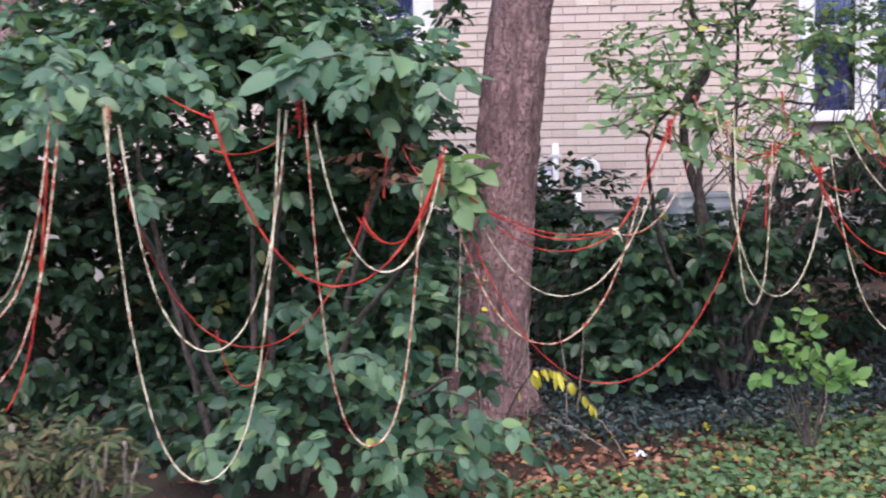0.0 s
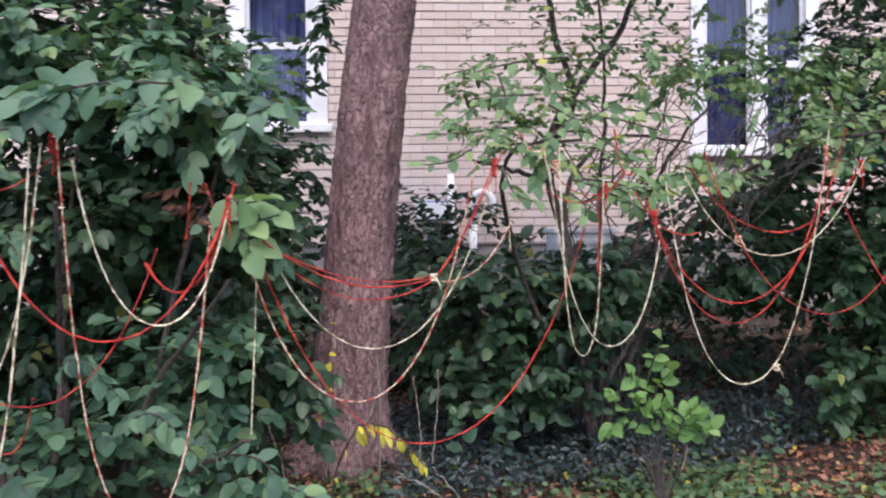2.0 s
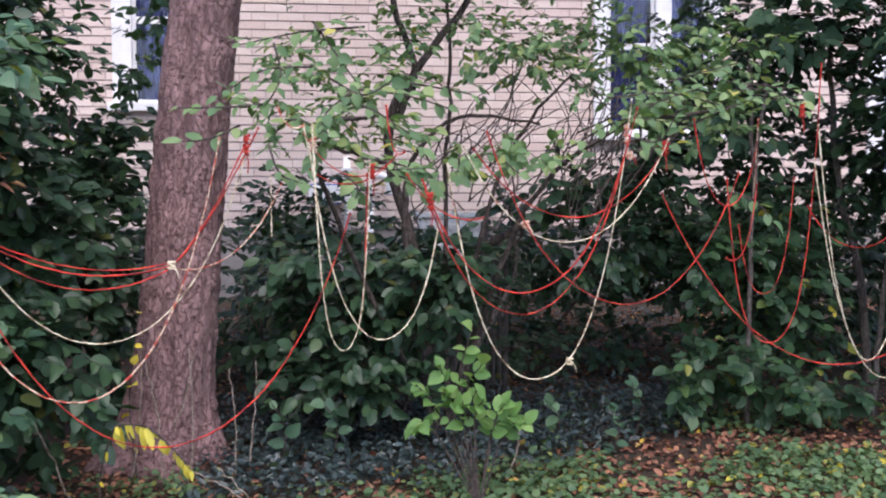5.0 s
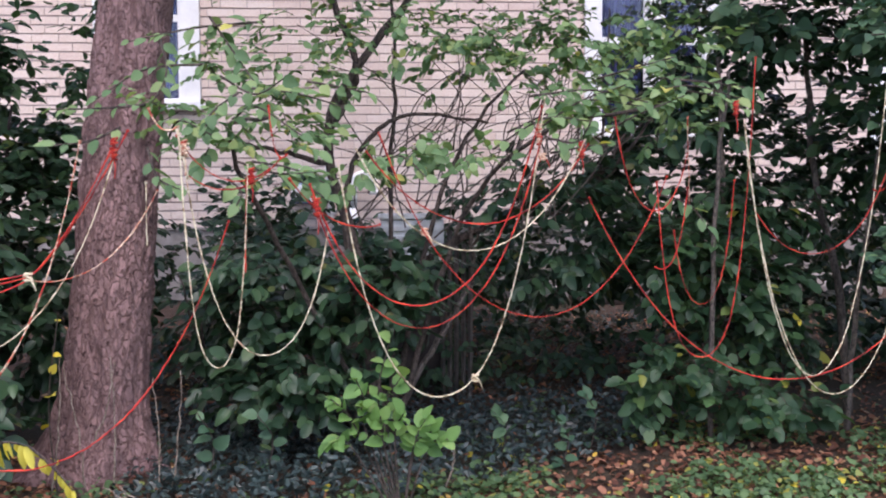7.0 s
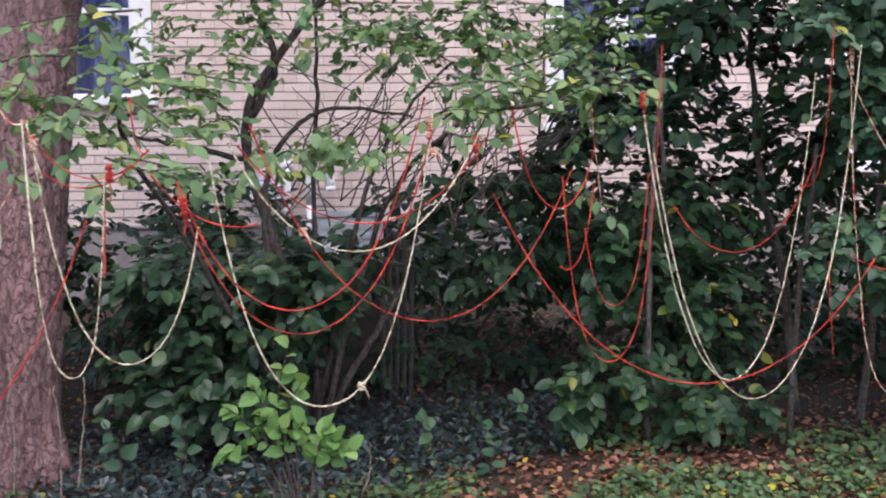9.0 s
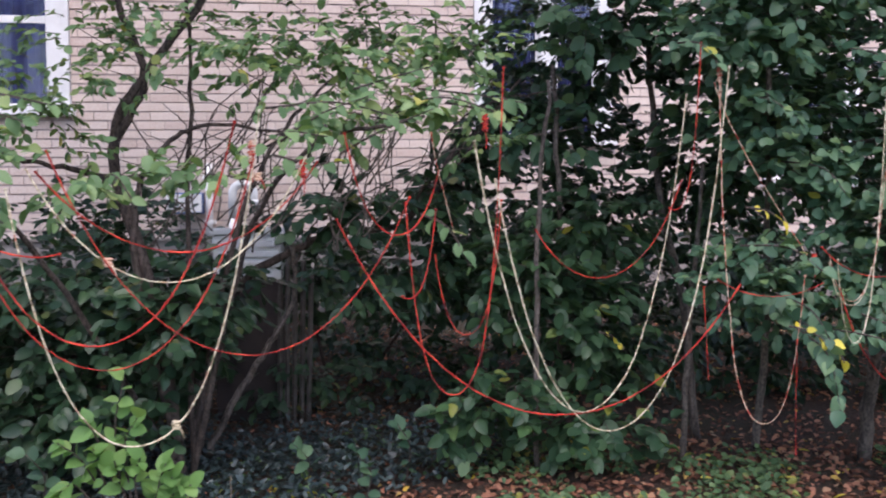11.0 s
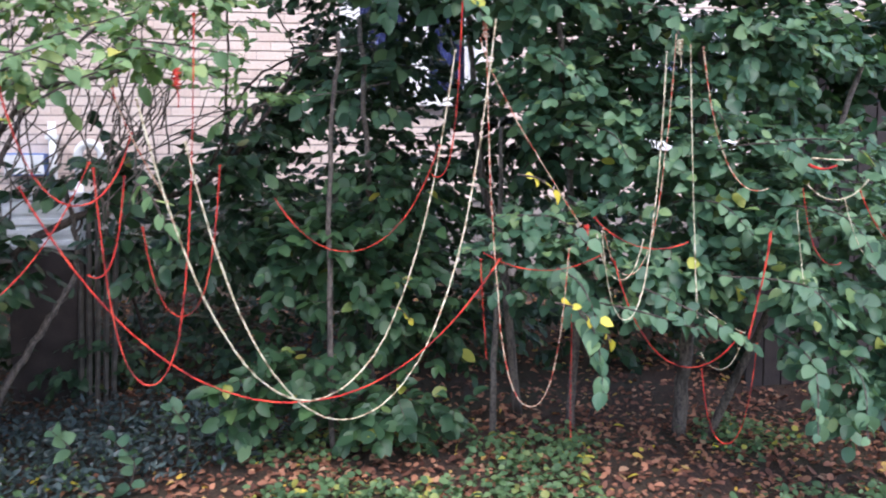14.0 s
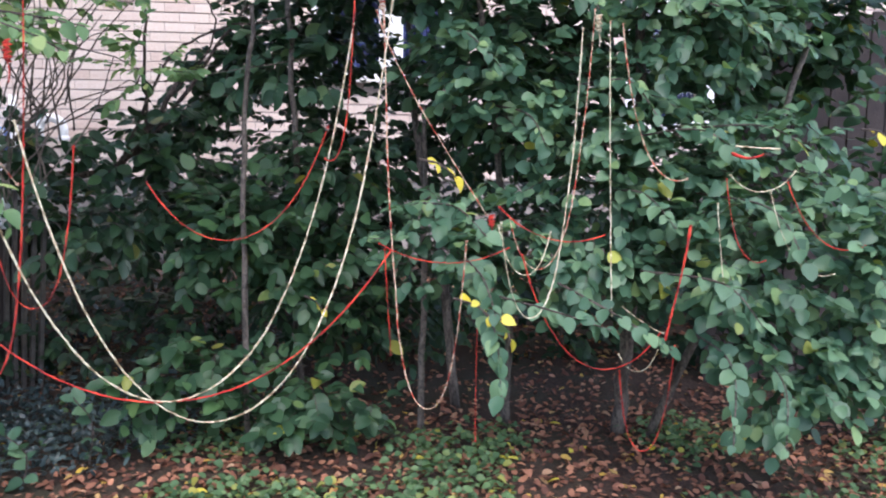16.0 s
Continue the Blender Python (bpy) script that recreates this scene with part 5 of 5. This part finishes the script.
garland("mixed", (-0.01, 3.61, 1.52), (0.90, 3.88, 1.86), 0.89, 0.008)
garland("red", (0.07, 3.55, 1.54), (0.72, 3.85, 1.38), 1.35, 0.007)
garland("red", (0.07, 3.58, 1.52), (0.72, 3.85, 1.37), 1.30, 0.006)
garland("red", (0.05, 3.59, 1.55), (0.72, 3.85, 1.39), 1.37, 0.006)
garland("red", (0.72, 3.85, 1.38), (1.00, 3.98, 1.88), 1.38, 0.007)
garland("red", (0.72, 3.85, 1.38), (1.03, 4.01, 1.91), 1.38, 0.006)
garland("mixed", (0.72, 3.85, 1.37), (1.11, 4.10, 1.69), 1.36, 0.006)
garland("red", (0.03, 3.65, 1.49), (1.39, 4.03, 1.57), 0.70, 0.007)
garland("cream", (1.25, 3.86, 1.91), (1.47, 4.00, 1.78), 1.03, 0.007)
garland("cream", (1.23, 3.99, 1.85), (1.76, 4.13, 1.54), 1.05, 0.007)
garland("cream", (1.80, 4.17, 1.78), (2.66, 4.35, 2.08), 0.83, 0.007)
garland("cream", (1.87, 4.17, 1.85), (2.83, 4.34, 1.90), 1.44, 0.007)
garland("red", (1.91, 4.15, 1.84), (2.87, 4.45, 1.89), 1.55, 0.007)
garland("red", (1.69, 4.12, 1.71), (2.60, 4.09, 2.01), 1.23, 0.007)
garland("red", (1.70, 4.08, 1.66), (2.64, 4.32, 1.91), 1.13, 0.006)
garland("red", (1.96, 4.11, 1.91), (3.24, 4.51, 1.75), 1.15, 0.006)
garland("red", (1.23, 4.06, 1.75), (1.58, 4.09, 1.81), 1.69, 0.006)
garland("red", (1.54, 4.08, 2.01), (1.61, 4.04, 1.82), 1.81, 0.007)
garland("red", (1.62, 4.04, 1.73), (1.96, 4.22, 1.55), 1.54, 0.007)
garland("mixed", (1.11, 4.00, 1.99), (1.21, 4.00, 1.92), 1.91, 0.008)
garland("cream", (1.21, 4.00, 1.92), (1.25, 4.01, 1.73), 1.72, 0.008)
garland("red", (1.21, 4.00, 1.89), (1.54, 4.08, 1.77), 1.72, 0.006)
garland("red", (1.46, 4.03, 1.73), (1.45, 4.03, 1.38), 1.38, 0.007)
garland("red", (2.98, 4.42, 2.00), (3.37, 4.61, 1.86), 1.60, 0.006)
garland("red", (3.23, 4.62, 1.73), (3.62, 4.46, 2.27), 0.93, 0.006)
garland("red", (3.37, 4.79, 1.50), (3.67, 4.80, 1.74), 1.14, 0.006)
garland("cream", (0.03, 3.63, 1.49), (0.00, 3.62, 0.80), 0.80, 0.006)
garland("red", (-0.32, 4.06, 1.79), (-0.34, 4.05, 1.55), 1.55, 0.007)
garland("cream", (1.07, 4.09, 1.72), (1.07, 4.09, 1.48), 1.48, 0.005)
garland("red", (-0.24, 4.00, 1.78), (-0.03, 3.60, 1.61), 1.60, 0.006)
garland("cream", (3.46, 4.19, 1.95), (4.72, 5.29, 2.28), 0.80, 0.007)
garland("cream", (3.58, 4.44, 1.82), (4.88, 5.14, 2.40), 0.70, 0.007)
garland("red", (2.94, 4.73, 1.66), (4.85, 4.94, 1.33), 0.74, 0.007)
garland("red", (3.21, 4.57, 1.34), (3.35, 4.55, 1.70), 1.33, 0.006)
garland("mixed", (4.84, 5.17, 2.40), (5.16, 4.91, 1.37), 0.63, 0.006)
garland("mixed", (4.81, 5.15, 2.32), (5.29, 5.13, 1.46), 1.47, 0.005)
garland("cream", (5.70, 5.12, 2.27), (5.29, 4.85, 1.45), 1.03, 0.006)
garland("mixed", (5.77, 5.17, 2.36), (5.38, 5.07, 1.45), 1.22, 0.005)
garland("cream", (5.83, 5.14, 2.31), (5.84, 5.03, 1.02), 1.03, 0.005)
garland("mixed", (5.87, 5.09, 2.29), (6.11, 4.91, 1.63), 1.62, 0.005)
garland("red", (6.13, 4.90, 1.43), (6.05, 4.93, 0.93), 0.93, 0.009)
garland("red", (5.93, 5.15, 0.74), (6.10, 4.94, 0.90), 0.39, 0.006)
garland("cream", (6.27, 4.84, 1.65), (6.51, 4.75, 1.67), 1.58, 0.005)
garland("cream", (6.21, 4.82, 1.53), (6.24, 4.80, 1.20), 1.19, 0.004)
garland("cream", (6.44, 4.81, 1.58), (6.70, 4.73, 1.24), 1.23, 0.004)
garland("red", (6.51, 4.80, 1.62), (6.82, 4.71, 1.36), 1.34, 0.005)
garland("red", (3.88, 5.05, 1.60), (4.60, 5.05, 1.83), 1.36, 0.006)
garland("red", (5.33, 5.06, 1.50), (5.83, 5.13, 1.37), 1.34, 0.006)
garland("red", (5.44, 5.08, 1.29), (6.07, 5.03, 0.94), 0.77, 0.006)
garland("red", (5.40, 5.17, 1.31), (4.82, 5.12, 1.34), 1.25, 0.005)
garland("cream", (5.92, 5.14, 0.82), (6.06, 5.03, 0.86), 0.75, 0.004)
garland("red", (6.28, 4.89, 1.63), (6.43, 4.81, 1.29), 1.28, 0.004)
garland("red", (4.87, 5.41, 1.28), (4.90, 5.41, 0.78), 0.77, 0.005)
garland("red", (5.26, 5.16, 1.08), (5.26, 5.16, 0.43), 0.42, 0.005)
garland("red", (4.72, 5.11, 2.51), (4.59, 5.18, 1.70), 1.69, 0.006)
garland("cream", (6.08, 5.02, 0.94), (5.91, 5.09, 1.05), 1.01, 0.004)
garland("mixed", (3.33, 4.50, 2.01), (3.46, 4.83, 1.60), 1.60, 0.007)
garland("cream", (6.29, 4.84, 1.77), (6.47, 4.82, 1.76), 1.755, 0.008)
garland("red", (6.28, 4.85, 1.74), (6.41, 4.84, 1.735), 1.72, 0.010)
garland("cream", (5.30, 4.94, 1.43), (5.53, 4.96, 1.40), 1.22, 0.005)

# small frayed knots where two cords were joined
for colour, p in (("cream", (0.72, 3.85, 1.38)), ("cream", (2.35, 4.25, 0.91)), ("mixed", (2.14, 4.18, 1.52)), ("mixed", (2.65, 4.35, 1.83))):
    kn = thing("yarn_knot", *p, "small frayed yarn knot on a garland", "knot", "yarn knots")
    a = np.linspace(0, 6 * math.pi, 60)
    ring = np.stack([0.011 * np.cos(a) * (1 + 0.3 * np.sin(1.7 * a)), 0.01 * np.sin(a), 0.012 * np.cos(0.7 * a)], 1)
    kv, kf, ks = tube(ring, [0.005], 6)
    part_mesh("wrap", mesh_of("wrap", kv, kf, cord_mats[colour], True), kn)
    kv, kf, ks = tube([(0, 0, 0), (0.02, -0.01, -0.02), (0.03, -0.01, -0.05)], [0.004, 0.002], 6)
    part_mesh("loose_end", mesh_of("loose_end", kv, kf, cord_mats[colour], True), kn)


# thick wraps where the bundles are tied to the twigs
for k, (colour, p, h) in enumerate([("red", (-0.58, 3.24, 1.88), 0.07), ("mixed", (-1.28, 3.16, 1.87), 0.06), ("red", (-0.05, 3.5, 1.66), 0.09), ("mixed", (0.03, 3.56, 1.5), 0.05), ("red", (0.99, 3.97, 1.84), 0.08), ("mixed", (1.25, 3.95, 1.84), 0.06), ("red", (1.48, 4.02, 1.74), 0.06), ("red", (1.72, 4.08, 1.62), 0.07), ("mixed", (2.63, 4.33, 1.92), 0.09), ("red", (2.82, 4.36, 1.86), 0.07), ("red", (3.55, 4.5, 2.05), 0.07), ("mixed", (4.83, 5.14, 2.36), 0.08), ("cream", (5.78, 5.15, 2.3), 0.07), ("red", (5.3, 5.08, 1.44), 0.05)]):
    wr = thing("yarn_wrap", *p, "coil of yarn wound round a twig where garlands are tied", "yarn wrap", "yarn wraps")
    rng = np.random.default_rng(900 + k)
    a = np.linspace(0, 18 * math.pi, 160)
    rad = 0.009 + 0.004 * np.sin(2.3 * a) * rng.random()
    ring = np.stack([rad * np.cos(a) + 0.004 * np.sin(0.6 * a), rad * np.sin(a), h * (a / a[-1] - 0.5)], 1)
    for name, line, r in (("coil", ring, 0.0032), ("loose_end", bend([(0, 0, -h / 2), (0.006, -0.006, -h / 2 - 0.03), (0.003, -0.008, -h / 2 - 0.07)], 6), 0.0022)):
        kv, kf, ks = tube(line, [r], 5)
        km = mesh_of(name, kv, kf, cord_mats[colour], True)
        km.attributes.new("along", "FLOAT", "POINT").data.foreach_set("value", ks.astype(np.float32))
        part_mesh(name, km, wr)


# ---- bricks of the house wall ----
def brick_mesh(length):
    bm = box_verts(0, length - 0.006, 0, 0.05, 0, BRICK_H - 0.015)
    me = bpy.data.meshes.new("brick")
    bmesh.ops.bevel(bm, geom=bm.edges[:], offset=0.003, segments=1, affect="EDGES")
    bm.to_mesh(me)
    bm.free()
    me.materials.append(m_brick)
    return me


shared_brick = brick_mesh(BRICK_L)
rng = np.random.default_rng(12)
rest_v, rest_f = [], []
cube_f = [(0, 1, 2, 3), (0, 4, 5, 1), (1, 5, 6, 2), (2, 6, 7, 3), (3, 7, 4, 0)]
single = 0
rows_n = int((HZ - BRICK_LOW) / BRICK_H)
for r in range(rows_n):
    z = BRICK_LOW + r * BRICK_H
    x = HX0 + (BRICK_L / 2 if r % 2 else 0)
    while x < HX1 - BRICK_L:
        spans = [(x, x + BRICK_L - 0.006)]
        for o in OPENINGS:
            if o[2] - 0.06 < z + BRICK_H and z < o[3]:
                cut = []
                for a, b in spans:
                    if b <= o[0] or a >= o[1]:
                        cut.append((a, b))
                    else:
                        cut += [s for s in ((a, min(b, o[0] - 0.004)), (max(a, o[1] + 0.004), b)) if s[1] - s[0] > 0.03]
                spans = cut
        for a, b in spans:
            dy = rng.normal(0, 0.0015)
            whole = b - a > BRICK_L - 0.02
            if whole and single < 300 and 0.3 < x < 4.4 and 1.9 < z < 3.9:
                ob = new("brick", shared_brick)
                ob.parent = wall
                ob.location = (a, dy - 0.002, z)
                single += 1
            else:
                k = len(rest_v)
                c = 0.003
                y0, y1 = dy - 0.002, 0.05
                rest_v += [(a + c, y0, z + c), (b - c, y0, z + c), (b - c, y0, z + BRICK_H - 0.015 - c), (a + c, y0, z + BRICK_H - 0.015 - c),
                           (a, y1, z), (b, y1, z), (b, y1, z + BRICK_H - 0.015), (a, y1, z + BRICK_H - 0.015)]
                rest_f += [tuple(q + k for q in reversed(ff)) for ff in cube_f]
        x += BRICK_L
part_mesh("bricks", mesh_of("bricks", rest_v, rest_f, m_brick), wall, "", "stuff")
